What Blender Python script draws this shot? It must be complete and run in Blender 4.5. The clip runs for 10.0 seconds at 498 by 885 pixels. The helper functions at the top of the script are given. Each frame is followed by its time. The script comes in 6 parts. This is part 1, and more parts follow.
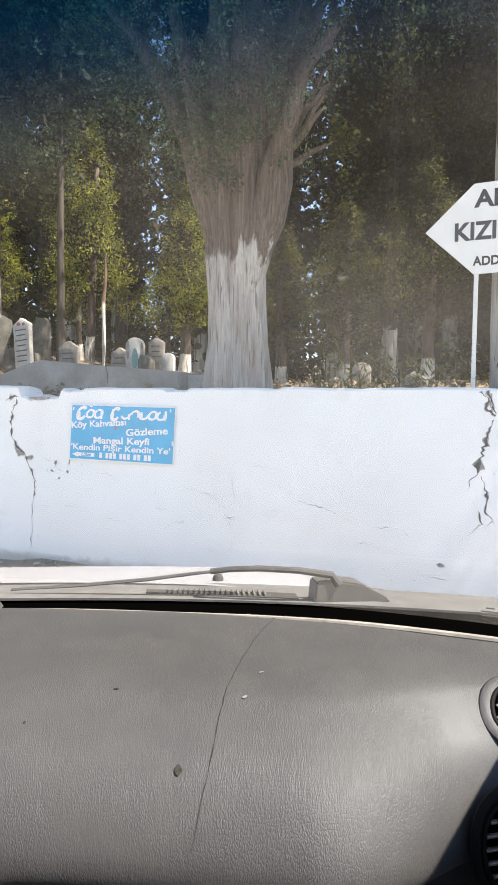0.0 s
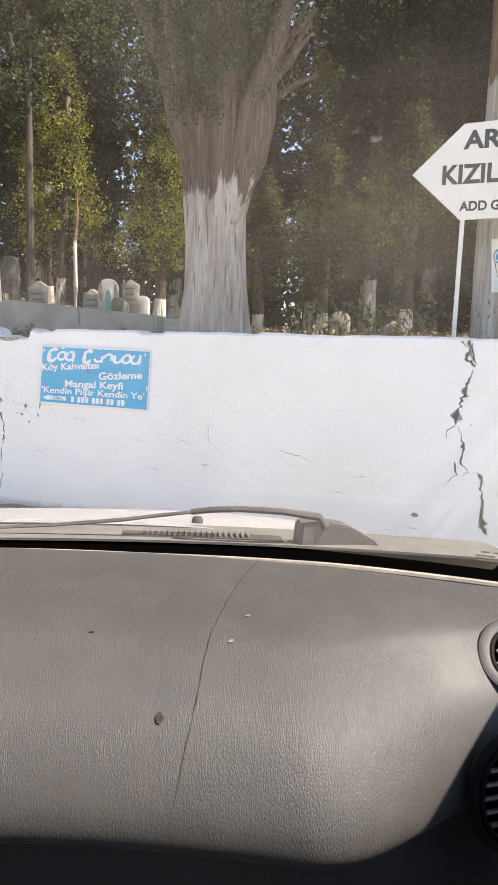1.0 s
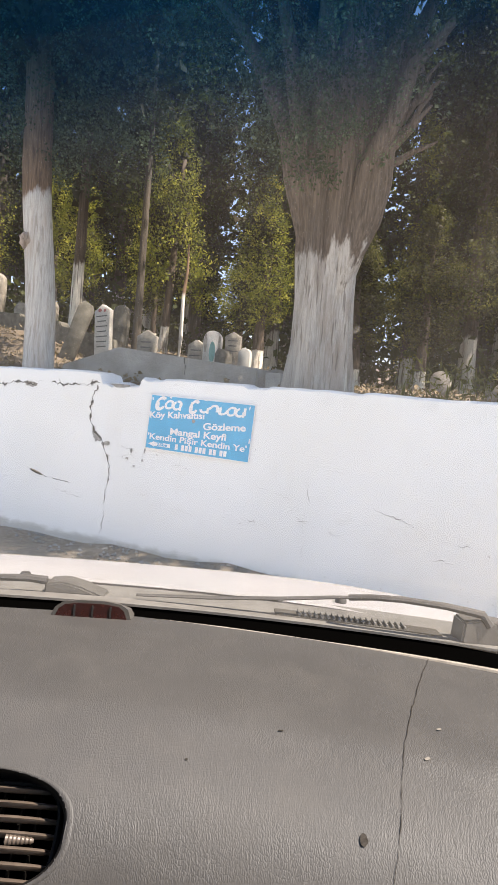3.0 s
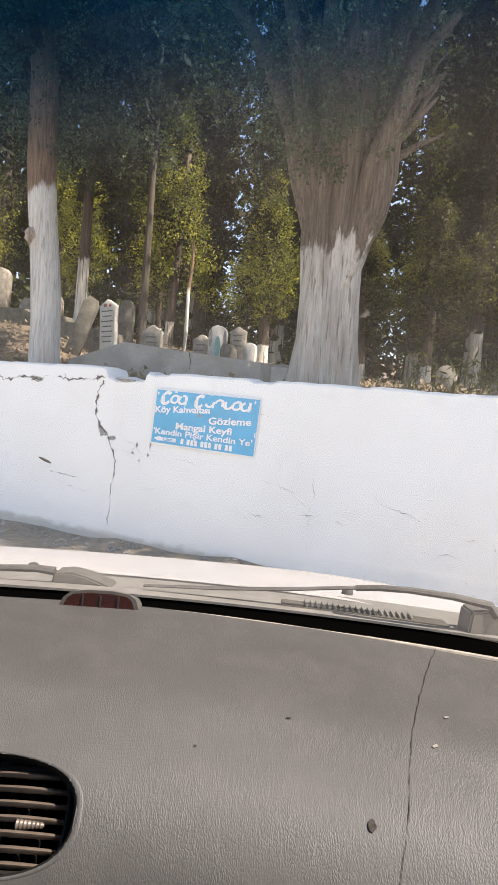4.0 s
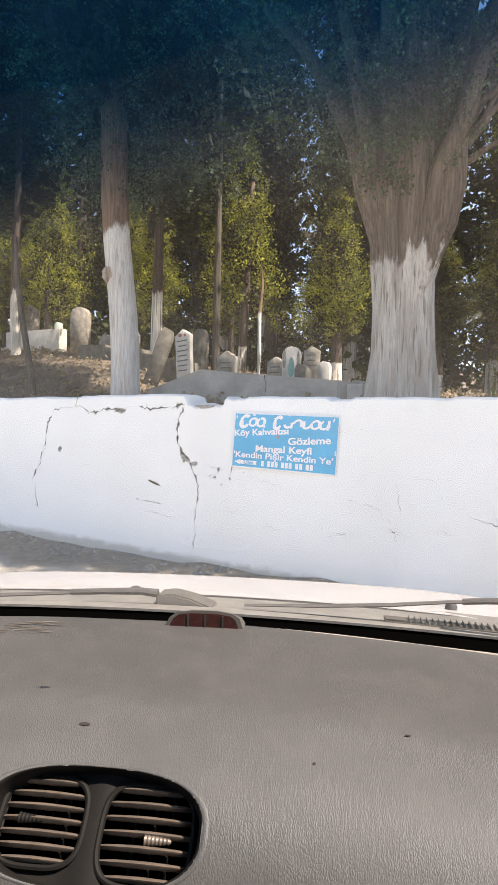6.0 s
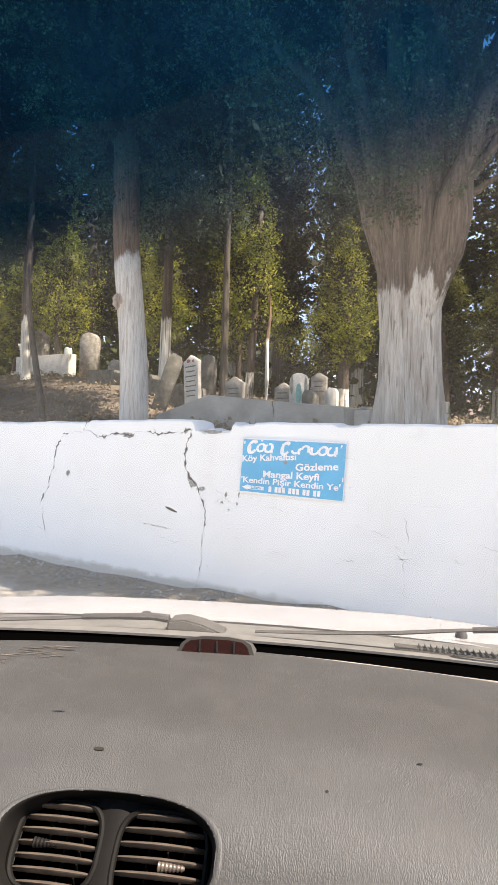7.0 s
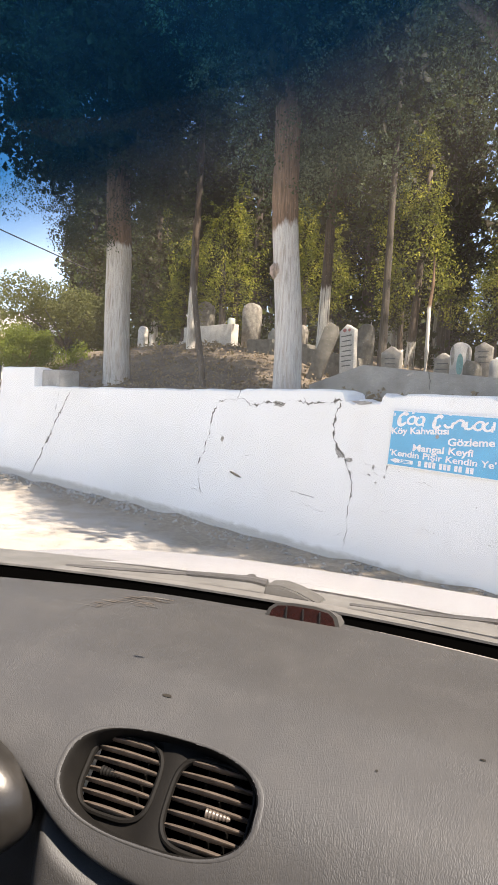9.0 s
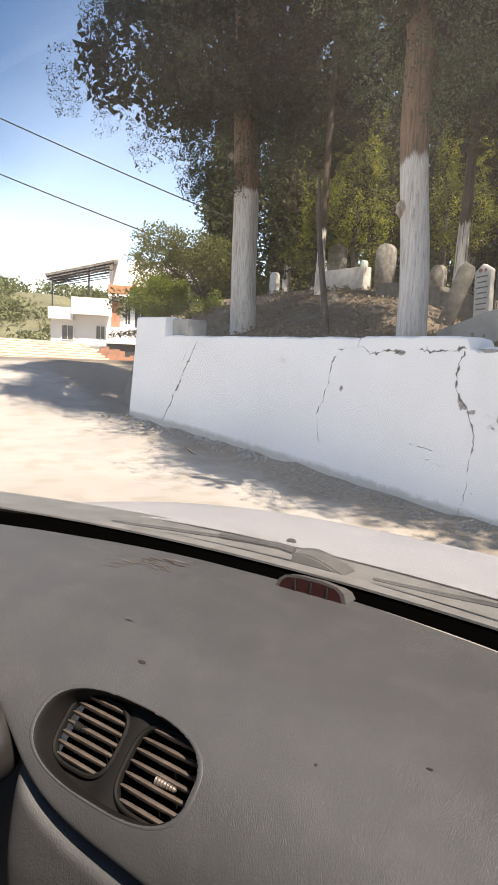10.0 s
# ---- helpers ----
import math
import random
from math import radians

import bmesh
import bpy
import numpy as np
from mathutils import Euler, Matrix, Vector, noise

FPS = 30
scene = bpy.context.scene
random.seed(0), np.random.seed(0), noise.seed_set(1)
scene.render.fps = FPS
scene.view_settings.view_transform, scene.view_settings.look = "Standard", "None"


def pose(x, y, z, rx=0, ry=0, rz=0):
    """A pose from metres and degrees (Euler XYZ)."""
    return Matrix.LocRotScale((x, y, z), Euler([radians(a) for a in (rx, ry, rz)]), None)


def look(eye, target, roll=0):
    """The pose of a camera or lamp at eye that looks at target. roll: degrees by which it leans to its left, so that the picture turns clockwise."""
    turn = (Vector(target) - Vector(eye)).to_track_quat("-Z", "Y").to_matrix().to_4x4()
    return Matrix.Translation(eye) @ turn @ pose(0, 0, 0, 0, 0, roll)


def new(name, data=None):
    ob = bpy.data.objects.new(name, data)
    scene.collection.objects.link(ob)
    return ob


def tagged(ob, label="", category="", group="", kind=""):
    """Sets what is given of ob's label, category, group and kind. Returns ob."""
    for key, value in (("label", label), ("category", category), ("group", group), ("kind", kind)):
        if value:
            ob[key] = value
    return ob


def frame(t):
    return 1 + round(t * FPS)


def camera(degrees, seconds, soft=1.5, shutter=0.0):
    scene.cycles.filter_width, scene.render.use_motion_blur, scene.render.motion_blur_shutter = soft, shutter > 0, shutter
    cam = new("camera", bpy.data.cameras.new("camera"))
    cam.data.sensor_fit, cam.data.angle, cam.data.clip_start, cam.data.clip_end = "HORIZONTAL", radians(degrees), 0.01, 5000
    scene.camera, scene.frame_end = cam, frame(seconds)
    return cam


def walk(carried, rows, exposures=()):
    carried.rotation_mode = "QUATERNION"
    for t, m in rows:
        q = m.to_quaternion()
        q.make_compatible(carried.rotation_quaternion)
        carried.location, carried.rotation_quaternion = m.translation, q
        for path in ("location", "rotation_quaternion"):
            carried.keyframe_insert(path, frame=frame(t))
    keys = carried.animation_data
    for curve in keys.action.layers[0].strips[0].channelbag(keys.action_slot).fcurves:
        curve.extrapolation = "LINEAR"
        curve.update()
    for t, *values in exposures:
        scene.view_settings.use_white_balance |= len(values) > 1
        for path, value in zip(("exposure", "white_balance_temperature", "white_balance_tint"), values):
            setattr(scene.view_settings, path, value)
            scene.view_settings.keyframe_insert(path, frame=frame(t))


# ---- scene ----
cam = camera(43.2, 10.0)
PATH = [
    (0, look((-0.448, 0.119, 1.183), (-1.137, 1.994, 1.089), 0.8)),
    (0.5, look((-0.474, 0.107, 1.177), (-1.236, 1.954, 1.09), 2.2)),
    (1, look((-0.488, 0.177, 1.151), (-1.089, 2.068, 0.904), 2.1)),
    (1.5, look((-0.487, 0.154, 1.168), (-1.032, 2.071, 1.004), 1.8)),
    (2, look((-0.56, 0.116, 1.215), (-1.257, 1.99, 1.18), 4.4)),
    (2.5, look((-0.612, 0.13, 1.207), (-1.433, 1.952, 1.11), 5.2)),
    (4, look((-0.617, 0.127, 1.191), (-1.481, 1.926, 1.062), 5.0)),
    (4.5, look((-0.614, 0.134, 1.189), (-1.492, 1.924, 1.024), 4.2)),
    (5, look((-0.628, 0.115, 1.183), (-1.681, 1.811, 1.063), 2.6)),
    (5.5, look((-0.628, 0.123, 1.181), (-1.66, 1.831, 1.041), 2.1)),
    (6, look((-0.636, 0.109, 1.184), (-1.716, 1.791, 1.109), 1.5)),
    (7.5, look((-0.632, 0.088, 1.188), (-1.746, 1.749, 1.199), 1.7)),
    (8, look((-0.629, 0.101, 1.178), (-1.837, 1.694, 1.129), 1.6)),
    (8.5, look((-0.628, 0.133, 1.17), (-1.95, 1.63, 1.063), 2.8)),
    (9, look((-0.562, 0.16, 1.189), (-2.042, 1.501, 1.075), 3.5)),
    (9.5, look((-0.536, 0.257, 1.201), (-2.157, 1.4, 0.942), 3.6)),
    (10, look((-0.48, 0.331, 1.228), (-2.193, 1.317, 0.92), 3.0)),
]
walk(cam, PATH, exposures=((0.0, 1.55, 7400, 14.0), (0.8, 1.45, 7900, 17.0), (5.5, 1.53, 7950, 17.0), (7.5, 1.64, 7950, 16.5), (9.0, 1.55, 8000, 17.0), (9.5, 1.42, 8000, 17.0), (10.0, 1.20, 7800, 17.0)))

# ---------------------------------------------------------------- light
SUN_TO = Vector((0.50, 0.022, 0.80)).normalized()
world = bpy.data.worlds.new("World")
scene.world = world
world.use_nodes = True
wn = world.node_tree.nodes
sky = wn.new("ShaderNodeTexSky")
sky.sky_type = "NISHITA"
sky.sun_disc = False
sky.sun_elevation = math.asin(SUN_TO.z)
sky.sun_rotation = math.atan2(SUN_TO.x, SUN_TO.y)
sky.air_density, sky.dust_density = 0.9, 0.2
wn["Background"].inputs["Strength"].default_value = 0.135
world.node_tree.links.new(sky.outputs[0], wn["Background"].inputs["Color"])
sun = new("sun", bpy.data.lights.new("sun", "SUN"))
sun.data.energy, sun.data.angle, sun.data.color = 5.0, radians(0.55), (1.0, 0.965, 0.90)
sun.matrix_world = look(SUN_TO * 50, (0, 0, 0))


# ---------------------------------------------------------------- materials
class Nodes:
    """Short hand for a node material."""

    def __init__(self, name):
        self.mat = bpy.data.materials.new(name)
        self.mat.use_nodes = True
        self.tree = self.mat.node_tree
        self.bsdf = self.tree.nodes["Principled BSDF"]
        self.out = self.tree.nodes["Material Output"]

    def add(self, kind, **inputs):
        n = self.tree.nodes.new(kind)
        for k, v in inputs.items():
            self.put(n.inputs[k.replace("_", " ")], v)
        return n

    def put(self, socket, v):
        if isinstance(v, bpy.types.NodeSocket):
            self.tree.links.new(v, socket)
        else:
            socket.default_value = v

    def coords(self, which="Object"):
        return self.add("ShaderNodeTexCoord").outputs[which]

    def stretch(self, vec, scale):
        return self.add("ShaderNodeMapping", Vector=vec, Scale=scale).outputs[0]

    def noise(self, vec, scale, detail=4.0, rough=0.55):
        return self.add("ShaderNodeTexNoise", Vector=vec, Scale=scale, Detail=detail, Roughness=rough).outputs[0]

    def ramp(self, fac, *stops):
        n = self.add("ShaderNodeValToRGB", Fac=fac)
        e = n.color_ramp.elements
        while len(e) < len(stops):
            e.new(0.5)
        for el, (pos, col) in zip(e, stops):
            el.position = pos
            el.color = (col, col, col, 1) if isinstance(col, (int, float)) else (*col, 1)
        return n.outputs[0]

    def mix(self, fac, a, b, mode="MIX"):
        n = self.add("ShaderNodeMix")
        n.data_type, n.blend_type = "RGBA", mode
        for k, v in ((0, fac), (6, a), (7, b)):
            if isinstance(v, tuple) and len(v) == 3:
                v = (*v, 1)
            self.put(n.inputs[k], v)
        return n.outputs[2]

    def math(self, op, a, b=0.0, clamp=False):
        n = self.add("ShaderNodeMath")
        n.operation, n.use_clamp = op, clamp
        self.put(n.inputs[0], a)
        self.put(n.inputs[1], b)
        return n.outputs[0]

    def axis(self, vec, i):
        return self.add("ShaderNodeSeparateXYZ", Vector=vec).outputs[i]

    def bump(self, height, strength=0.3, distance=0.01):
        n = self.add("ShaderNodeBump", Height=height, Strength=strength, Distance=distance)
        self.put(self.bsdf.inputs["Normal"], n.outputs[0])
        return self

    def set(self, **kw):
        for k, v in kw.items():
            if isinstance(v, tuple) and len(v) == 3:
                v = (*v, 1)
            self.put(self.bsdf.inputs[k.replace("_", " ")], v)
        return self


def simple(name, col, rough=0.6, metal=0.0, vary=0.25, scale=6.0, bump=0.15, dist=0.004):
    m = Nodes(name)
    v = m.coords()
    n1, n2 = m.noise(v, scale), m.noise(v, scale * 9, 6)
    dark = tuple(c * (1 - vary) for c in col)
    lite = tuple(min(1, c * (1 + vary * 0.7)) for c in col)
    c = m.mix(m.ramp(n1, (0.3, 0), (0.7, 1)), dark, lite)
    c = m.mix(m.math("MULTIPLY", m.ramp(n2, (0.45, 0), (0.75, 1)), vary), c, dark)
    m.set(Base_Color=c, Roughness=rough, Metallic=metal).bump(n2, bump, dist)
    return m.mat

def whitewash_wall():
    m = Nodes("whitewashed_plaster")
    v = m.coords()
    big, mid, soft = m.noise(v, 1.1, 5), m.noise(v, 6, 6), m.noise(v, 5, 1.5, 0.4)
    c = m.mix(m.ramp(big, (0.35, 0), (0.7, 1)), (0.80, 0.80, 0.79), (0.86, 0.86, 0.86))
    c = m.mix(m.math("MULTIPLY", m.ramp(mid, (0.60, 0), (0.74, 1)), 0.25), c, (0.62, 0.60, 0.57))
    # rain streaks
    st = m.noise(m.stretch(v, (7, 7, 0.5)), 1.0, 4)
    c = m.mix(m.math("MULTIPLY", m.ramp(st, (0.62, 0), (0.78, 1)), 0.18), c, (0.66, 0.60, 0.54))
    # splashed dirt and bare patches with their own ragged outline at the foot
    foot = m.math("ADD", m.math("ADD", m.axis(v, 2), 0.03), m.math("MULTIPLY", m.noise(v, 9, 9, 0.82), -0.20))
    c = m.mix(m.math("MULTIPLY", m.ramp(foot, (-0.02, 1), (0.05, 0.0)), 0.75), c, (0.40, 0.375, 0.335))
    m.set(Base_Color=c, Roughness=0.85)
    trowel = m.noise(m.stretch(v, (2.0, 2.0, 9.0)), 3.0, 7, 0.7)
    m.bump(m.math("ADD", soft, m.math("MULTIPLY", m.ramp(trowel, (0.52, 0), (0.70, 1)), 0.5)), 0.07, 0.012)
    return m.mat


def trunk_mat(name, top, ragged=0.5, bark=(0.16, 0.10, 0.065), lime=(0.60, 0.58, 0.54), bare=0.35, groove=0.74, fibre=26, chink=0.75):
    """Bark with limewash painted up to a ragged height (object z)."""
    m = Nodes(name)
    v = m.coords()
    fib = m.noise(m.stretch(v, (1, 1, 0.06)), fibre, 7, 0.68)
    pat = m.noise(m.stretch(v, (1, 1, 0.22)), 7, 6, 0.65)
    b = m.mix(m.ramp(fib, (0.35, 0), (0.65, 1)), tuple(k * 0.55 for k in bark), tuple(k * 1.5 for k in bark))
    l = m.mix(m.ramp(fib, (0.36, 0), (0.56, 1)), tuple(k * groove for k in lime), lime)
    l = m.mix(m.math("MULTIPLY", m.ramp(pat, (0.50, 0), (0.62, 1)), bare), l, tuple(k * 2.0 for k in bark))
    split = m.noise(m.stretch(v, (1, 1, 0.07)), fibre * 0.7, 3, 0.5)
    l = m.mix(m.math("MULTIPLY", m.ramp(split, (0.585, 0), (0.64, 1)), chink), l, tuple(k * 0.8 for k in bark))
    edge = m.math("ADD", m.axis(v, 2), m.math("MULTIPLY", m.math("SUBTRACT", pat, 0.5), ragged))
    c = m.mix(m.ramp(m.math("SUBTRACT", edge, top - 0.5), (0.47, 0), (0.53, 1)), l, b)
    m.set(Base_Color=c, Roughness=0.9).bump(m.math("ADD", fib, m.math("MULTIPLY", pat, 0.7)), 0.5, 0.025)
    return m.mat


def leaf_mat(name, a, b, c3, trans=0.35):
    m = Nodes(name)
    v = m.coords()
    r = m.add("ShaderNodeNewGeometry").outputs["Random Per Island"]
    c = m.mix(r, a, b)
    c = m.mix(m.ramp(m.noise(v, 2.2, 3), (0.40, 0), (0.60, 1)), c, c3)
    m.set(Base_Color=c, Roughness=0.7, Specular_IOR_Level=0.2)
    tr = m.add("ShaderNodeBsdfTranslucent", Color=m.mix(0.5, c, (0.16, 0.19, 0.03)))
    mx = m.add("ShaderNodeMixShader", Fac=trans)
    m.tree.links.new(m.bsdf.outputs[0], mx.inputs[1])
    m.tree.links.new(tr.outputs[0], mx.inputs[2])
    m.tree.links.new(mx.outputs[0], m.out.inputs["Surface"])
    return m.mat


def vinyl(name, col, grain=1.0, rough=0.5, spec=0.5):
    """Moulded soft vinyl with a drawn leather grain, dust and fading."""
    m = Nodes(name)
    v = m.coords()
    bent = m.mix(0.006, v, m.add("ShaderNodeTexNoise", Vector=v, Scale=38.0, Detail=3.0).outputs[1])
    vor = m.add("ShaderNodeTexVoronoi", Vector=m.stretch(bent, (560, 210, 210)), Scale=1.0)
    vor.feature = "DISTANCE_TO_EDGE"
    cell = m.ramp(vor.outputs["Distance"], (0.0, 0.0), (0.22, 1.0))
    wav = m.noise(m.stretch(bent, (1, 0.2, 0.2)), 260, 5, 0.7)
    big, mid = m.noise(v, 3.2, 5), m.noise(v, 22, 6, 0.65)
    c = m.mix(m.ramp(big, (0.3, 0), (0.72, 1)), tuple(k * 0.84 for k in col), tuple(k * 1.12 for k in col))
    c = m.mix(m.math("MULTIPLY", m.ramp(m.noise(v, 5.3, 6, 0.7), (0.46, 0), (0.78, 1)), 0.14), c, (col[0] * 1.25, col[1] * 1.16, col[2] * 0.98))
    c = m.mix(m.math("MULTIPLY", m.ramp(mid, (0.45, 0), (0.75, 1)), 0.04), c, (col[0] * 6, col[1] * 5.6, col[2] * 5.0))
    c = m.mix(m.math("MULTIPLY", m.ramp(m.noise(bent, 420, 4, 0.7), (0.50, 0), (0.66, 1)), 0.16), c, tuple(k * 2.2 for k in col))
    r = m.math("ADD", rough - 0.06, m.math("MULTIPLY", mid, 0.14))
    m.set(Base_Color=c, Roughness=r, Specular_IOR_Level=spec, Specular_Tint=(0.82, 0.91, 1.0))
    # rubbed smooth in patches, dusty brown in others
    worn = m.ramp(m.noise(v, 7.0, 4, 0.6), (0.38, 0.25), (0.62, 1.0))
    h = m.math("ADD", m.math("MULTIPLY", cell, 0.35), m.math("MULTIPLY", wav, 1.1))
    m.bump(m.math("MULTIPLY", h, worn), 0.40 * grain, 0.0018)
    return m.mat


def glass_mat():
    """Laminated windscreen with a dusty film and a blue shade band along the top."""
    m = Nodes("windscreen_glass")
    v = m.coords()
    lift = m.math("MULTIPLY", m.axis(v, 0), -0.115)
    z = m.math("ADD", m.axis(v, 2), lift)
    wob = m.math("MULTIPLY", m.math("SUBTRACT", m.noise(v, 6, 3), 0.5), 0.02)
    band = m.ramp(m.math("ADD", m.math("ADD", z, wob), -0.8), (0.482, (0.91, 0.92, 0.91)), (0.501, (0.40, 0.51, 0.60)), (0.520, (0.042, 0.25, 0.41)), (0.57, (0.025, 0.215, 0.37)))
    tr = m.add("ShaderNodeBsdfTransparent", Color=band)
    gl = m.add("ShaderNodeBsdfGlossy", Color=(0.9, 0.9, 0.9, 1), Roughness=0.02)
    fr = m.add("ShaderNodeFresnel", IOR=1.42)
    m1 = m.add("ShaderNodeMixShader", Fac=m.math("MULTIPLY", fr.outputs[0], 0.5))
    m.tree.links.new(tr.outputs[0], m1.inputs[1])
    m.tree.links.new(gl.outputs[0], m1.inputs[2])
    inband = m.ramp(m.math("ADD", m.math("ADD", z, wob), -0.8), (0.477, 0), (0.509, 1))
    film = m.math("MULTIPLY", m.ramp(m.noise(v, 4.2, 6, 0.55), (0.40, 0.22), (0.64, 1)), m.math("ADD", 0.062, m.math("MULTIPLY", m.ramp(m.axis(v, 0), (0.30, 0), (0.46, 1)), 0.045)))
    film = m.math("ADD", film, m.math("MULTIPLY", inband, 0.022))
    # dried splashes and insect marks, few and small
    spot = m.add("ShaderNodeTexVoronoi", Vector=m.mix(0.04, v, m.add("ShaderNodeTexNoise", Vector=v, Scale=60.0).outputs[1]), Scale=17.0)
    few = m.ramp(m.axis(spot.outputs["Color"], 0), (0.80, 0), (0.84, 1))
    film = m.math("ADD", film, m.math("MULTIPLY", m.math("MULTIPLY", m.ramp(spot.outputs["Distance"], (0.02, 1), (0.10, 0)), few), 0.16))
    fc = m.mix(inband, (0.62, 0.60, 0.57), (0.006, 0.105, 0.30))
    du = m.add("ShaderNodeBsdfDiffuse", Color=fc)
    dt = m.add("ShaderNodeBsdfTranslucent", Color=fc)
    dd = m.add("ShaderNodeMixShader", Fac=0.5)
    m.tree.links.new(du.outputs[0], dd.inputs[1])
    m.tree.links.new(dt.outputs[0], dd.inputs[2])
    m2 = m.add("ShaderNodeMixShader", Fac=film)
    m.tree.links.new(m1.outputs[0], m2.inputs[1])
    m.tree.links.new(dd.outputs[0], m2.inputs[2])
    m.tree.links.new(m2.outputs[0], m.out.inputs["Surface"])
    return m.mat


def ground_mat():
    m = Nodes("asphalt_and_earth")
    v = m.coords()
    big, mid, fine = m.noise(v, 0.5, 5), m.noise(v, 3, 6), m.noise(v, 70, 5)
    road = m.mix(m.ramp(big, (0.35, 0), (0.7, 1)), (0.35, 0.328, 0.295), (0.45, 0.425, 0.388))
    road = m.mix(m.math("MULTIPLY", m.ramp(fine, (0.4, 0), (0.7, 1)), 0.4), road, (0.13, 0.12, 0.11))
    road = m.mix(m.math("MULTIPLY", m.ramp(mid, (0.52, 0), (0.62, 1)), 0.45), road, (0.26, 0.22, 0.175))
    # brown dirt and dry needles swept against the wall
    near = m.math("ADD", m.axis(v, 1), m.math("MULTIPLY", m.math("SUBTRACT", m.noise(v, 2.4, 6, 0.7), 0.5), 1.3))
    dirt = m.mix(m.ramp(m.noise(v, 26, 6, 0.75), (0.35, 0), (0.65, 1)), (0.15, 0.115, 0.08), (0.36, 0.30, 0.22))
    road = m.mix(m.math("MULTIPLY", m.ramp(m.math("SUBTRACT", near, 2.9), (0.25, 0), (0.75, 1)), 0.8), road, dirt)
    earth = m.mix(m.ramp(mid, (0.35, 0), (0.7, 1)), (0.095, 0.076, 0.060), (0.185, 0.148, 0.113))
    earth = m.mix(m.math("MULTIPLY", m.ramp(fine, (0.45, 0), (0.7, 1)), 0.6), earth, (0.09, 0.065, 0.04))
    c = m.mix(m.ramp(m.axis(v, 2), (0.55, 0), (0.60, 1)), road, earth)
    m.set(Base_Color=c, Roughness=0.92).bump(m.math("ADD", fine, m.math("MULTIPLY", mid, 1.5)), 0.5, 0.02)
    return m.mat


M_WALL = whitewash_wall()
M_VINYL = vinyl("dash_vinyl", (0.040, 0.0395, 0.0395), grain=0.95, rough=0.58, spec=0.56)
M_VINYL_SMOOTH = vinyl("vent_plastic", (0.009, 0.0085, 0.008), grain=0.2, rough=0.66, spec=0.10)
M_BLACK = simple("black_rubber", (0.012, 0.012, 0.013), 0.7, vary=0.2, scale=30)
M_GREYPL = simple("weathered_grey_plastic", (0.125, 0.125, 0.122), 0.6, vary=0.25, scale=20)
M_PAINT = simple("white_car_paint", (0.58, 0.58, 0.605), 0.25, vary=0.06, scale=3, bump=0.02)
M_GLASS = glass_mat()
M_GROUND = ground_mat()
M_CONC = simple("grey_concrete", (0.34, 0.33, 0.31), 0.9, vary=0.3, scale=3.5, bump=0.5, dist=0.02)
M_CRACK = simple("crack_shadow_gap", (0.13, 0.123, 0.115), 0.95, vary=0.5, scale=40, bump=0.6)
M_STONE = simple("marble_headstone", (0.45, 0.44, 0.415), 0.7, vary=0.25, scale=7, bump=0.3, dist=0.01)
M_STONE_D = simple("weathered_headstone", (0.27, 0.255, 0.23), 0.85, vary=0.45, scale=11, bump=0.6, dist=0.015)
M_PALE_TEAL = simple("pale_teal_stone", (0.40, 0.47, 0.43), 0.7, vary=0.3, scale=12, bump=0.3)
# stone colour lowered so that graves and curb look shaded
M_STONE_M = simple("shade_dark_stone", (0.13, 0.125, 0.11), 0.9, vary=0.45, scale=12, bump=0.6, dist=0.015)
# leaf colours carry the light: shaded dark, sunlit yellow-green, dimmed green
M_LEAF_D = leaf_mat("cypress_shaded", (0.030, 0.042, 0.018), (0.075, 0.092, 0.034), (0.048, 0.058, 0.026), 0.3)
M_LEAF_Y = leaf_mat("cypress_sunlit", (0.150, 0.185, 0.028), (0.470, 0.450, 0.075), (0.095, 0.115, 0.026), 0.32)
M_LEAF_M = leaf_mat("cypress_dimmed", (0.038, 0.048, 0.018), (0.190, 0.185, 0.050), (0.034, 0.036, 0.019), 0.28)
# near-black blades inside the crowns: shade between the boughs put into the colour
M_LEAF_IN = leaf_mat("cypress_shaded_core", (0.020, 0.018, 0.012), (0.042, 0.036, 0.022), (0.028, 0.028, 0.015), 0.08)
# leaf colour darkened to carry one dense crown's own shadow
M_LEAF_B = leaf_mat("cypress_self_shaded", (0.016, 0.026, 0.018), (0.046, 0.060, 0.036), (0.028, 0.040, 0.026), 0.18)
M_LEAF_N = leaf_mat("cypress_near", (0.040, 0.066, 0.042), (0.230, 0.285, 0.170), (0.028, 0.046, 0.032), 0.32)


# ---------------------------------------------------------------- helpers
def mesh_of(name, verts, faces, mat, smooth=True):
    me = bpy.data.meshes.new(name)
    me.from_pydata([tuple(v) for v in verts], [], faces)
    me.materials.append(mat)
    if smooth:
        me.polygons.foreach_set("use_smooth", [True] * len(me.polygons))
    me.update()
    return me


def put(name, me, parent=None, m=None, label="", category="", group="", kind=""):
    ob = new(name, me)
    if parent is not None:
        ob.parent = parent
    if m is not None:
        ob.matrix_basis = m
    return tagged(ob, label, category, group, kind)


def part(name, bm, mat, parent, label="", smooth=True, sharp=35):
    me = bpy.data.meshes.new(name)
    bm.to_mesh(me)
    bm.free()
    me.materials.append(mat)
    if smooth:
        me.polygons.foreach_set("use_smooth", [True] * len(me.polygons))
        me.set_sharp_from_angle(angle=radians(sharp))
    ob = new(name, me)
    ob.parent = parent
    return tagged(ob, label)


def thing(name, m, label, category, group="", kind=""):
    ob = new(name)
    ob.matrix_basis = m
    ob.empty_display_size = 0.1
    return tagged(ob, label, category, group, kind)


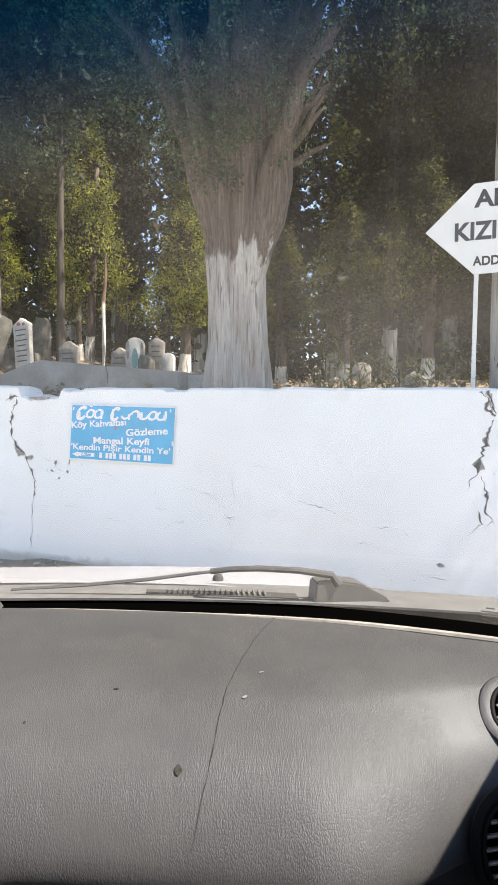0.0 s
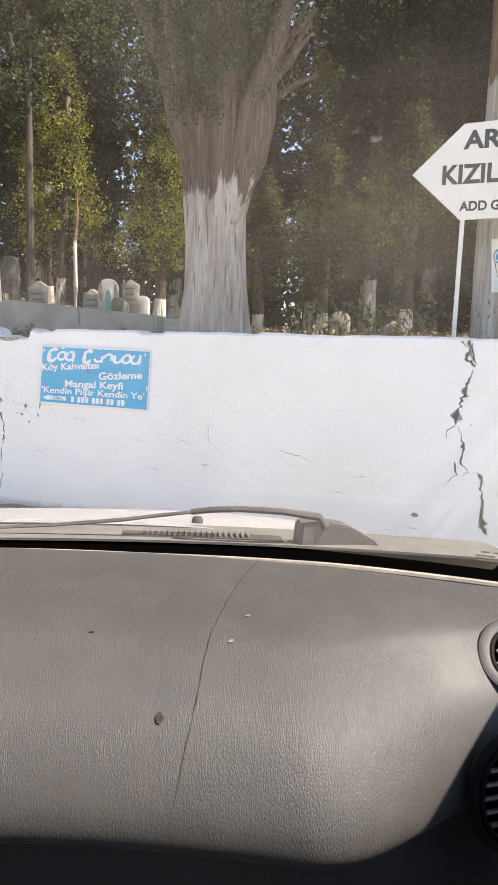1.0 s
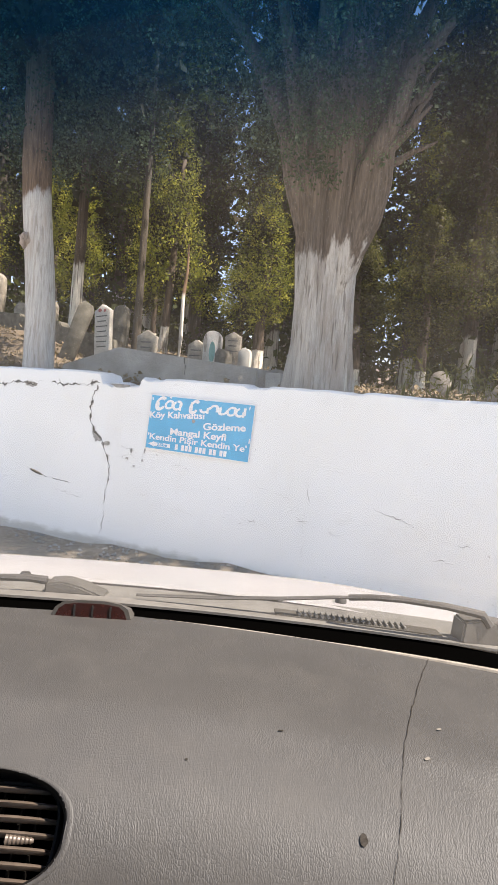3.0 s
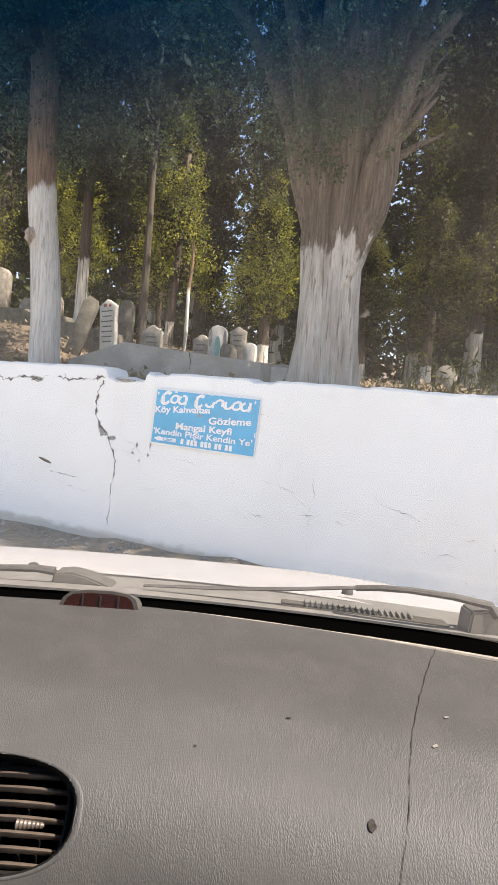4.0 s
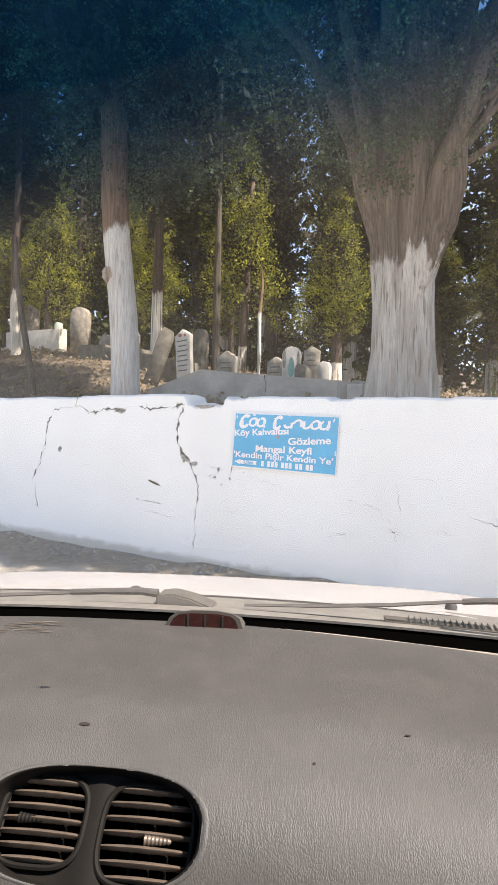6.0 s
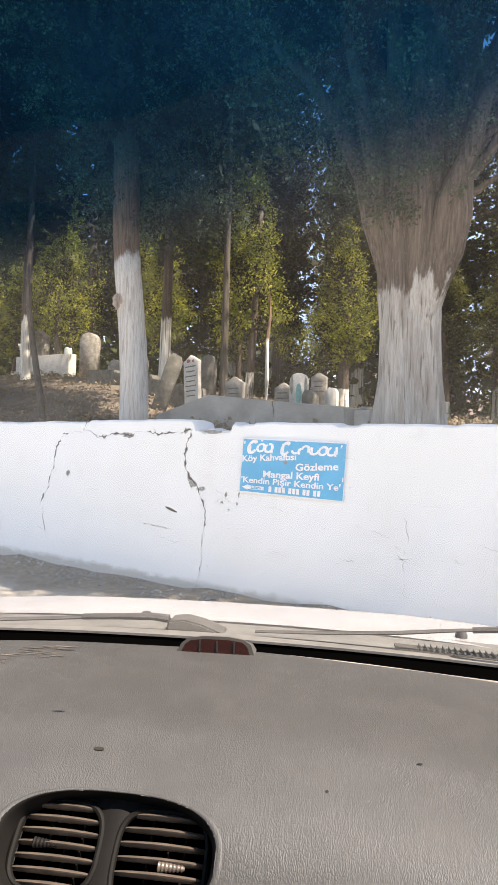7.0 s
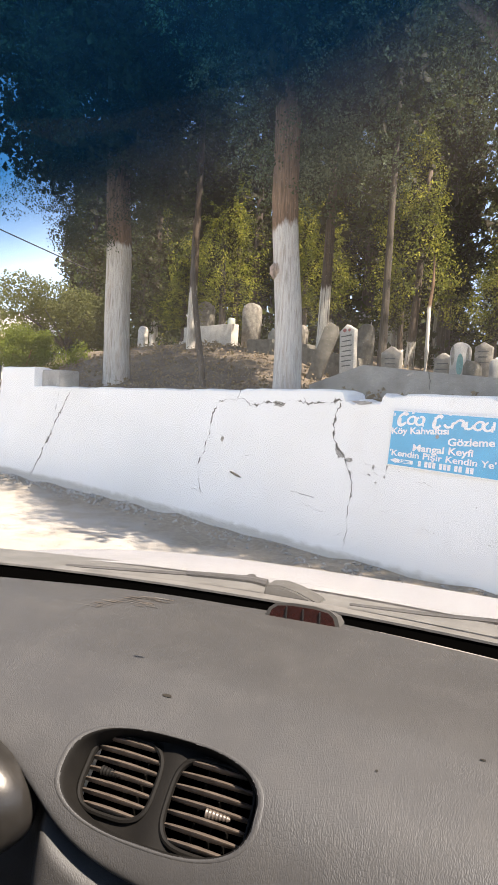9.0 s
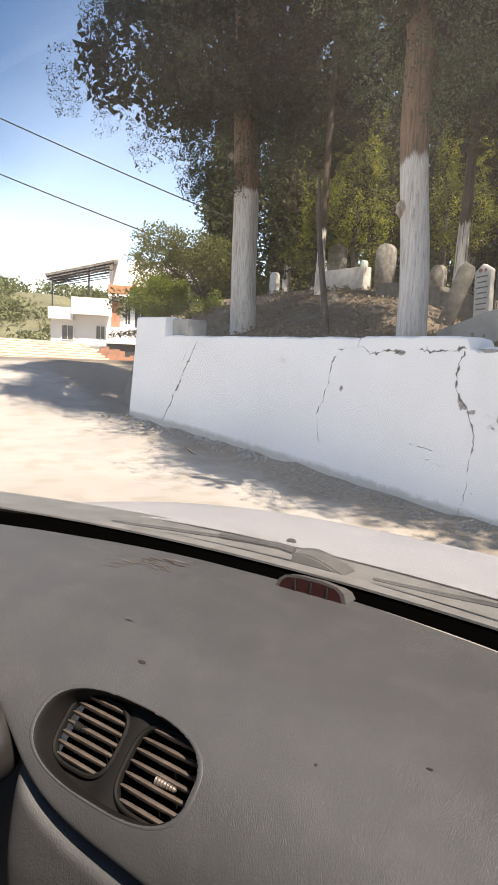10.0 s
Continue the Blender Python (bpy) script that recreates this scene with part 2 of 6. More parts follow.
def box(bm, x0, x1, y0, y1, z0, z1, bev=0.0, seg=2):
    g = bmesh.ops.create_cube(bm, size=1.0)
    vs = g["verts"]
    for v in vs:
        v.co = Vector((x0 if v.co.x < 0 else x1, y0 if v.co.y < 0 else y1, z0 if v.co.z < 0 else z1))
    if bev:
        es = list({e for v in vs for e in v.link_edges})
        bmesh.ops.bevel(bm, geom=es, offset=bev, segments=seg, affect="EDGES", profile=0.6)
    return bm


def tube(bm, pts, radii, sides=8, caps=True, flat=1.0):
    """A tube along points; flat squeezes it along its second normal."""
    pts = [Vector(p) for p in pts]
    rings = []
    for i, p in enumerate(pts):
        d = (pts[min(i + 1, len(pts) - 1)] - pts[max(i - 1, 0)]).normalized()
        a = d.cross(Vector((0, 0, 1)))
        if a.length < 1e-3:
            a = d.cross(Vector((0, 1, 0)))
        a.normalize()
        b = a.cross(d)
        r = radii[i] if isinstance(radii, (list, tuple)) else radii
        rings.append([bm.verts.new(p + r * (math.cos(k * 2 * math.pi / sides) * a + flat * math.sin(k * 2 * math.pi / sides) * b)) for k in range(sides)])
    for r0, r1 in zip(rings, rings[1:]):
        for k in range(sides):
            bm.faces.new((r0[k], r0[(k + 1) % sides], r1[(k + 1) % sides], r1[k]))
    if caps:
        bm.faces.new(rings[0][::-1])
        bm.faces.new(rings[-1])
    return bm


def lathe(bm, prof, n=24, m=Matrix()):
    rings = [[bm.verts.new(m @ Vector((r * math.cos(2 * math.pi * k / n), r * math.sin(2 * math.pi * k / n), z))) for k in range(n)] for r, z in prof]
    for a, b in zip(rings, rings[1:]):
        for k in range(n):
            bm.faces.new((a[k], a[(k + 1) % n], b[(k + 1) % n], b[k]))
    bm.faces.new(rings[0][::-1])
    bm.faces.new(rings[-1])
    return bm


# ---------------------------------------------------------------- ground
WALL_Y = 4.06
END_X = -10.1


def bend(x):
    """The far part of the wall curves gently towards the road."""
    return 0.010 * max(0.0, -x - 4.3) ** 2 if x > -11 else 0.45


def terrace(x, y):
    """Height of the burial ground behind the retaining wall."""
    k = 0.08 + 0.021 * min(8.5, max(0.0, -x - 3.5))
    k *= 1 - 0.72 * min(1.0, max(0.0, (-x - 11.0) / 3.5)) * min(1.0, max(0.0, (9.5 - y) / 3.0))
    step = [min(1.0, max(0.0, f)) for f in ((y - 4.45) / 2.0, (-x - 5.5) / 1.6, (9.6 - y) / 2.6, (x + 14.0) / 3.0)]
    bank = 0.36
    for f in step:
        bank *= f * f * (3 - 2 * f)
    return 1.24 + bank + min(y - 4.2, 5.2 + 0.25 * max(0.0, y - 9.4)) * k + 0.05 * noise.noise((x * 0.8, y * 0.8, 0)) + 0.02 * noise.noise((x * 4, y * 4, 3))


def ground_z(x, y):
    if y > WALL_Y - bend(x) + 0.12 and x > END_X + 0.1 - 2.4 * (y - WALL_Y + 0.34):
        return terrace(x, y)
    z = 0.012 * noise.noise((x * 1.3, y * 1.3, 0)) - 0.008 * max(0.0, min(9.0, -x - 2))
    k = min(1.0, max(0.0, (-x - 9.0) / 8.0))
    z += 0.66 * k * k * (3 - 2 * k)
    if x < -18:
        z -= 2.3 * min(1, (-18 - x) / 8) ** 1.3
    # loose soil along the wall foot
    foot = WALL_Y - bend(x)
    if foot - 0.7 < y <= foot + 0.12 and x > END_X:
        z += (0.07 + 0.05 * noise.noise((x * 2.2, 0, 4)) + 0.06 * max(0.0, min(1.0, (x + 4.0) / 1.8))) * ((y - foot + 0.7) / 0.7) ** 2
    return z


def build_ground():
    xs = sorted(set([-1500, -600, -250, -120, -70, -45, -35] + [round(-30 + 0.25 * i, 3) for i in range(145)] + [8, 11, 15, 22, 35, 70, 150, 400, 1500]))
    ys = sorted(set([-1500, -500, -150, -60, -25, -12, -8, -6, -5] + [round(-4 + 0.25 * i, 3) for i in range(33)] + [4.15, 4.19, 4.4] + [round(4.5 + 0.3 * i, 3) for i in range(45)] + [19, 22, 27, 35, 60, 120, 300, 1500]))
    ny = len(ys)
    verts = []
    for x in xs:
        for y in ys:
            yy = y - bend(x) * max(0.0, min(1.0, (y - 1.0) / 2.0, (9.0 - y) / 3.5))
            verts.append((x, yy, ground_z(x, yy)))
    faces = [(i * ny + j, (i + 1) * ny + j, (i + 1) * ny + j + 1, i * ny + j + 1) for i in range(len(xs) - 1) for j in range(ny - 1)]
    put("ground", mesh_of("ground", verts, faces, M_GROUND), label="dusty asphalt road and brown earth of the burial ground", category="ground", kind="structure")


build_ground()


# ---------------------------------------------------------------- retaining wall
def top_z(x):
    if x < -9.16:
        return 1.56 + 0.008 * noise.noise((x * 5, 1, 0))
    z = 1.35 - 0.012 * max(0.0, -x - 4.2) + 0.012 * noise.noise((x * 2.1, 0, 0)) + 0.008 * noise.noise((x * 9, 1, 0))
    if -4.97 < x < -3.79:
        z += 0.014
    for a, b, d in ((-3.78, -3.40, 0.085), (-3.38, -3.2, 0.02), (-2.52, -2.35, 0.02), (-1.8, -1.7, 0.012)):
        if a < x < b:
            z -= d * min(1, 22 * min(x - a, b - x) / (b - a)) * (0.8 + 0.6 * noise.noise((x * 17, 2, 0)))
    return z


def front_y(x, z):
    return WALL_Y - bend(x) - 0.09 * (1 - z / 1.35) + 0.012 * noise.noise((x * 1.4, z * 1.4, 0)) + 0.003 * noise.noise((x * 4, z * 4, 5))


def build_wall():
    xs = list(np.arange(END_X, -6.2, 0.04)) + list(np.arange(-6.2, -4.3, 0.03)) + list(np.arange(-4.3, -3.0, 0.016)) + list(np.arange(-3.0, 2.0, 0.035)) + list(np.arange(2.0, 14, 0.3))
    nz = 46
    rows = []
    for x in xs:
        t = top_z(x)
        col = [(x, front_y(x, z), z) for z in [-0.25 + (t - 0.015 + 0.25) * k / (nz - 1) for k in range(nz)]]
        col += [(x, front_y(x, t) + 0.015, t), (x, WALL_Y - bend(x) + 0.15, t + 0.006), (x, WALL_Y - bend(x) + 0.27, t - 0.01), (x, WALL_Y - bend(x) + 0.28, -0.25)]
        rows.append(col)
    n = len(rows[0])
    verts = [v for c in rows for v in c]
    faces = [(i * n + j, (i + 1) * n + j, (i + 1) * n + j + 1, i * n + j + 1) for i in range(len(xs) - 1) for j in range(n - 1)]
    faces += [tuple(range(n))[::-1], tuple((len(xs) - 1) * n + j for j in range(n))]
    w = put("wall_front", mesh_of("wall_front", verts, faces, M_WALL), label="cracked whitewashed retaining wall of the burial ground", category="wall", kind="structure")
    w.data.set_sharp_from_angle(angle=radians(40))
    return w


wall = build_wall()

# ---------------------------------------------------------------- trees
def spray_mesh(name, centres, sizes, mat, rng, per=5, droop=0.3, slim=0.15, tuft=0.64):
    """Scale-leaf sprays: small bent blades scattered in clumps round the centres."""
    n = len(centres) * per
    c = np.repeat(np.asarray(centres, float), per, 0)
    s = np.repeat(np.asarray(sizes, float), per) * rng.uniform(0.6, 1.25, n)
    off = rng.normal(0, 1, (n, 3))
    off *= np.minimum(1, 1.7 / np.linalg.norm(off, axis=1))[:, None]
    c = c + off * (s * 1.05)[:, None]
    lead = np.repeat(rng.normal(0, 1, (len(centres), 3)) + np.array([0, 0, -droop]), per, 0)
    d = lead + rng.normal(0, 0.55, (n, 3))
    d /= np.linalg.norm(d, axis=1)[:, None]
    q = np.cross(d, rng.normal(0, 1, (n, 3)))
    q /= np.linalg.norm(q, axis=1)[:, None]
    nrm = np.cross(d, q)
    L, W = s[:, None] * tuft, (s * slim / tuft * rng.uniform(0.7, 1.4, n))[:, None]
    v = np.empty((n, 4, 3))
    v[:, 0] = c - d * L * 0.6
    v[:, 1] = c - d * L * 0.15 + q * W + nrm * W * 0.5
    v[:, 2] = c + d * L * 0.6 + nrm * W * 0.3
    v[:, 3] = c - d * L * 0.15 - q * W + nrm * W * 0.5
    me = bpy.data.meshes.new(name)
    me.vertices.add(n * 4)
    me.vertices.foreach_set("co", v.ravel())
    idx = np.arange(n)[:, None] * 4
    tri = np.concatenate([idx + [0, 1, 3], idx + [1, 2, 3]], 1).reshape(-1)
    me.loops.add(len(tri))
    me.loops.foreach_set("vertex_index", tri)
    me.polygons.add(len(tri) // 3)
    me.polygons.foreach_set("loop_start", np.arange(0, len(tri), 3))
    me.update(calc_edges=True)
    me.materials.append(mat)
    return me


def crown_centres(rng, z0, z1, r, count, peak=0.35, lobes=70, hollow=0.35, tight=1.0):
    """Clump centres of a ragged column-shaped crown: boughs gathered in lobes, with gaps between."""
    ph = rng.uniform(0, 6.28, 5)
    bough = []
    while len(bough) < lobes:
        f = rng.uniform(0, 1)
        prof = (f / peak) ** 0.55 if f < peak else ((1 - f) / (1 - peak)) ** 0.8
        a = rng.uniform(0, 6.28)
        k = 1 + 0.25 * math.sin(3 * a + ph[0] + 6 * f) + 0.2 * math.sin(5 * a + ph[1] - 11 * f)
        rr = r * prof * k * rng.uniform(hollow, 1.0) ** 0.5
        bough.append((rr * math.cos(a), rr * math.sin(a), z0 + f * (z1 - z0), 0.6 + 0.8 * prof))
    bough = np.array(bough)
    pick = bough[rng.integers(0, lobes, count)]
    spread = np.array([0.17, 0.17, 0.30]) * r ** 0.5
    off = rng.normal(0, 1, (count, 3))
    off *= np.minimum(1, 1.6 / np.linalg.norm(off, axis=1))[:, None]
    return pick[:, :3] + off * spread * pick[:, 3:] * tight


def trunk_bm(height, r0, r1, lean=(0, 0), flute=0.08, sides=20, seed=0, flare=0.25, rings=26, wave=0.03):
    bm = bmesh.new()
    rows = []
    for i in range(rings):
        f = i / (rings - 1)
        z = height * f - 0.25 * (1 - f)
        r = (r0 + (r1 - r0) * f) * (1 + flare * math.exp(-z / 0.3) if z > 0 else 1 + flare)
        cx = lean[0] * f + wave * noise.noise((seed, z * 0.8, 0))
        cy = lean[1] * f + wave * noise.noise((seed + 9, z * 0.8, 0))
        ring = []
        for k in range(sides):
            a = 2 * math.pi * k / sides
            q = 1 + flute * math.sin(5 * a + seed + 0.6 * z) * 0.5 + flute * 0.30 * math.sin(13 * a + 2 * noise.noise((seed, z, 4))) + flute * noise.noise((3 * math.cos(a) + seed, 3 * math.sin(a), z * 0.9)) * 1.4
            ring.append(bm.verts.new((cx + r * q * math.cos(a), cy + r * q * math.sin(a), z)))
        rows.append(ring)
    for a, b in zip(rows, rows[1:]):
        for k in range(sides):
            bm.faces.new((a[k], a[(k + 1) % sides], b[(k + 1) % sides], b[k]))
    bm.faces.new(rows[-1])
    return bm


SPLIT = 4.6


def tree(name, x, y, label, height, r0, r1, crown_z, crown_r, mat_trunk, mat_leaf, clumps, size, seed, lean=(0, 0), flute=0.08, limbs=(), per=5, peak=0.35, flare=0.25, group="", base=None, sides=20, droop=0.3, tight=1.0, up=9, fine=1.0, core=0.66, shift=0.42):
    rng = np.random.default_rng(seed)
    z = terrace(x, y) if base is None else base
    t = thing(name, pose(x, y, z), label, "tree", group)
    bm = trunk_bm(height * 0.92, r0, r1, lean, flute, sides, seed, flare)
    for pts, rad in limbs:
        tube(bm, pts, rad, 9)
    part("trunk", bm, mat_trunk, t, sharp=60)
    cs = crown_centres(rng, crown_z, height, crown_r, clumps, peak, 260, 0.12, tight)
    f = (cs[:, 2] / height)[:, None]
    cs[:, :2] += f * np.array(lean)
    cs[:, 1] -= shift
    low = cs[cs[:, 2] < SPLIT]
    high = cs[cs[:, 2] >= SPLIT]
    put("crown", spray_mesh("crown", low, rng.uniform(0.030, 0.055, len(low)) * size / 0.075, mat_leaf, rng, int(per * 1.45), droop, 0.14), t)
    put("upper_crown", spray_mesh("upper_crown", high, rng.uniform(0.055, 0.085, len(high)) * size / 0.075 * fine, mat_leaf, rng, up, droop, 0.2), t)
    # shade-dark blades fill the core and close it to sky and sun
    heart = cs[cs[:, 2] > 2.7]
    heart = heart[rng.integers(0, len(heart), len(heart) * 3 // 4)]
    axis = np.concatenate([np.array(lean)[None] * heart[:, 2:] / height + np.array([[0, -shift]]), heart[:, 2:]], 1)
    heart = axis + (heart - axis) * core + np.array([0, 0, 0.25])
    put("shaded_core", spray_mesh("shaded_core", heart, rng.uniform(0.07, 0.12, len(heart)), M_LEAF_IN, rng, 5, 0.2, 0.42), t)
    return t


M_TR_BIG = trunk_mat("old_cypress_trunk", 1.12, 0.75, bark=(0.125, 0.095, 0.075), lime=(0.50, 0.46, 0.42), bare=0.45, groove=0.64, fibre=58, chink=0.62)
M_TR_KNOT = trunk_mat("limewashed_trunk", 1.72, 0.6, lime=(0.54, 0.52, 0.495), bare=0.25, groove=0.68, fibre=60, chink=0.35)
M_TR_B = trunk_mat("limewashed_trunk_tall", 2.0, 0.5, lime=(0.52, 0.50, 0.47), bare=0.25, groove=0.66, fibre=56, chink=0.35)
M_TR_FAR = trunk_mat("limewashed_far_trunk", 1.0, 0.5, bark=(0.080, 0.060, 0.048), lime=(0.66, 0.63, 0.58), bare=0.4)
M_TR_SIGN = trunk_mat("limewashed_trunk_by_sign", 1.80, 0.45, lime=(0.52, 0.50, 0.47), bare=0.30, groove=0.70, fibre=38, chink=0.4)
M_TR_BARE = trunk_mat("bare_trunk", -2.0, 0.1, bark=(0.075, 0.064, 0.054))

limbs_big = []
rl = random.Random(4)
for i in range(13):
    a = 2 * math.pi * i / 13 + rl.uniform(-0.2, 0.2)
    out = rl.uniform(0.35, 1.0)
    up = rl.uniform(1.9, 3.2)
    z0 = rl.uniform(0.75, 1.25)
    pts = [(0.05 * math.cos(a), 0.05 * math.sin(a), z0 - 0.25)]
    for k in range(1, 7):
        f = k / 6
        r = 0.10 + out * (0.25 * f + 0.75 * f * f) + 0.04 * rl.uniform(-1, 1)
        pts.append((r * math.cos(a + 0.3 * f), r * math.sin(a + 0.3 * f), z0 + up * f + 0.05 * rl.uniform(-1, 1)))
    limbs_big.append((pts, [0.085, 0.11, 0.10, 0.085, 0.07, 0.05, 0.03]))
for i in range(6):
    a, z0, up = rl.uniform(-0.45, 0.45), rl.uniform(1.35, 1.9), rl.uniform(0.35, 0.9)
    pts = [(0.12, -0.05, z0 - 0.25)]
    for k in range(1, 9):
        f = k / 8
        r = 0.17 + rl.uniform(0.85, 1.0) * 0.60 * f
        pts.append((r * math.cos(a) + 0.03 * rl.uniform(-1, 1), r * math.sin(a) + 0.03 * rl.uniform(-1, 1), z0 + up * f ** 0.8 + 0.03 * rl.uniform(-1, 1)))
    limbs_big.append((pts, [0.05, 0.055, 0.045, 0.037, 0.03, 0.025, 0.02, 0.014, 0.006]))
limbs_big.append(([(0.08, -0.04, 0.70), (0.13, -0.06, 0.95), (0.20, -0.08, 1.16), (0.31, -0.09, 1.36), (0.37, -0.09, 1.62), (0.38, -0.06, 1.95), (0.46, -0.02, 2.5)], [0.08, 0.11, 0.11, 0.10, 0.09, 0.075, 0.05]))
tree("old_cypress", -2.28, 4.80, "old cypress with a thick split greying trunk and many upright limbs", 9.0, 0.235, 0.20, 1.9, 1.6, M_TR_BIG, M_LEAF_N, 7400, 0.056, 3, per=12, peak=0.25, shift=0.45, fine=1.3, flute=0.24, sides=44, limbs=limbs_big, flare=0.12)
kn = tree("cypress_tree", -5.00, 4.66, "cypress with a straight limewashed trunk and a cut-off knot", 10.0, 0.137, 0.105, 2.2, 2.0, M_TR_KNOT, M_LEAF_N, 6800, 0.070, 5, per=12, lean=(-0.75, 0.0), flute=0.05, flare=0.05, shift=-0.35, tight=0.85, fine=1.2)
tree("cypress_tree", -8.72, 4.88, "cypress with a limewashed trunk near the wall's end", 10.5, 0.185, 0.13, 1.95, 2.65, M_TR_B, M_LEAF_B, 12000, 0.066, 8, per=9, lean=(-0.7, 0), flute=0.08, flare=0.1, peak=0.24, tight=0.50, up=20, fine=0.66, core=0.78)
tree("cypress_tree", -0.245, 4.95, "cypress with a limewashed trunk behind the road sign", 10.0, 0.142, 0.115, 2.8, 1.55, M_TR_SIGN, M_LEAF_N, 4800, 0.06, 9, per=11, lean=(-0.12, 0), flute=0.05, flare=0.05, shift=0.1, fine=1.3)


def forest():
    """Cypresses further back, each its own tree; trunks and crowns share a few meshes."""
    rng = np.random.default_rng(21)
    kinds, plain, hearts = [], [], []
    for i in range(5):
        z0, r = (0.95, 1.3, 0.8, 1.6, 0.35)[i], (0.75, 1.0, 0.85, 1.1, 0.7)[i]
        cs = crown_centres(rng, z0, 8.5, r, 1300, 0.3, 75, 0.12)
        sz = rng.uniform(0.04, 0.075, len(cs))
        # each crown once in the shaded and once in the sunlit leaf colour
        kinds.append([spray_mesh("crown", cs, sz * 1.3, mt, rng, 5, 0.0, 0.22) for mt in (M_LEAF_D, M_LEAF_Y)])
        # the same shade-dark filling for the shared crowns
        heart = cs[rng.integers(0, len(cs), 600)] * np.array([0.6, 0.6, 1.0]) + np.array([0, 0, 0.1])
        hearts.append([spray_mesh("shaded_core", heart[:n], rng.uniform(0.10, 0.16, n) * k, M_LEAF_IN, rng, 6, 0.0, 0.28) for n, k in ((330, 1.2), (150, 1.9))])
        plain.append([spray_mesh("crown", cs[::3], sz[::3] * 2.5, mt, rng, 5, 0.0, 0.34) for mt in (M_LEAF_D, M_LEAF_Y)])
    trunks = []
    for i in range(5):
        bm = trunk_bm(7.5, (0.15, 0.13, 0.17, 0.12, 0.09)[i], 0.04, (0.2 * rng.uniform(-1, 1), 0), 0.08, 12, i, 0.2, 16)
        me = bpy.data.meshes.new("trunk")
        bm.to_mesh(me)
        bm.free()
        me.materials.append(M_TR_FAR if i not in (3,) else M_TR_BARE)
        me.polygons.foreach_set("use_smooth", [True] * len(me.polygons))
        trunks.append(me)
    # x, y, scale, sunlit, crown, trunk
    spots = [(-8.55, 11.2, 0.8, 0, 3, 1), (-4.45, 11.0, 0.95, 0, 3, 1), (-2.9, 10.9, 0.95, 0, 1, 3), (-7.4, 11.4, 1.0, 0, 3, 3), (-12.9, 11.2, 0.95, 0, 3, 1),
             (-1.9, 10.8, 0.9, 0, 1, 2), (0.9, 10.4, 1.0, 0, 1, 1), (-16.6, 10.6, 0.9, 0, 2, 1), (-5.8, 11.3, 0.85, 0, 0, 4), (-10.6, 11.6, 0.8, 0, 3, 2), (-1.0, 11.7, 1.15, 0, 3, 1), (-0.1, 11.2, 1.0, 0, 1, 2), (-0.55, 12.1, 1.0, 0, 4, 1), (0.5, 12.0, 0.9, 0, 4, 2), (-7.9, 12.1, 1.35, 0, 3, 1), (-8.9, 12.15, 1.3, 0, 2, 1), (-1.5, 12.1, 1.3, 0, 3, 1), (-1.15, 12.6, 1.3, 0, 2, 3), (-1.9, 13.0, 1.4, 0, 1, 3)]
    # the last two, trunks out of view, are added to shade the wall
    tall = [(-3.42, 7.4, 0.7, 1.0, 3), (-7.12, 7.5, 0.5, 1.4, 2), (-6.35, 8.0, 2.4, 0.62, 3), (-10.7, 7.6, 0.8, 1.5, 1), (-9.3, 6.6, 2.6, 1.5, 1), (1.2, 4.85, 0.7, 1.4, 0), (2.9, 4.85, 0.5, 1.4, 2)]
    for row, (y, n, x0, x1) in enumerate(((11.6, 12, -21, 7), (13.6, 12, -25, 8), (15.8, 19, -30, 8), (18.5, 21, -38, 11), (23.0, 20, -48, 16))):
        for k in range(n):
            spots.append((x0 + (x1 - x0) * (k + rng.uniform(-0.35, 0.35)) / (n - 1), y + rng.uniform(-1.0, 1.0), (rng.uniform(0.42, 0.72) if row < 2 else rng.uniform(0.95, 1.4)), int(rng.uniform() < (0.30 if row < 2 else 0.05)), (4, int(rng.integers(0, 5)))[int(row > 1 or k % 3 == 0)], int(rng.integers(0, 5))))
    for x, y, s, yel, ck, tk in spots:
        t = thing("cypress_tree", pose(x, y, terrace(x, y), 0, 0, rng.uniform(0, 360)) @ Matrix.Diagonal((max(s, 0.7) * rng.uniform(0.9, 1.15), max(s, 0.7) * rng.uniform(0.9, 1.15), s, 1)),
                  "cypress among the graves, leaves coloured sunlit yellow-green" if yel else "cypress with a whitened trunk foot, leaves coloured shaded dark green", "tree", "cypresses of the burial ground")
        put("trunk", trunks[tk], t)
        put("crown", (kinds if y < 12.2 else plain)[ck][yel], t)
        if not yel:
            put("shaded_core", hearts[ck][int(y >= 12.2)], t)

    cs = crown_centres(rng, 1.6, 8.5, 1.1, 2400, 0.3, 110, 0.12)
    feathery = spray_mesh("crown", cs, rng.uniform(0.030, 0.055, len(cs)), M_LEAF_D, rng, 9, 0.0, 0.2)
    # tall bare-legged trees that shade the bank and the wall
    for x, y, up, wide, tk in tall:
        t = thing("cypress_tree", pose(x, y, terrace(x, y), 0, 0, 40 * x), "tall dark cypress with a bare lower trunk, shading the bank and the wall", "tree", "cypresses of the burial ground")
        put("trunk", trunks[tk], t, Matrix.Diagonal((0.52, 0.52, 1, 1)))
        put("crown", feathery if x < -9 else kinds[3][0], t, pose(0, 0, up) @ Matrix.Diagonal((wide, wide, 1, 1)))
        put("shaded_core", hearts[3][0], t, pose(0, 0, up) @ Matrix.Diagonal((wide, wide, 1, 1)))
    # young cone-shaped cypresses between the graves, leaf colour sunlit left, shaded right
    cones, dim, cores = [], [], []
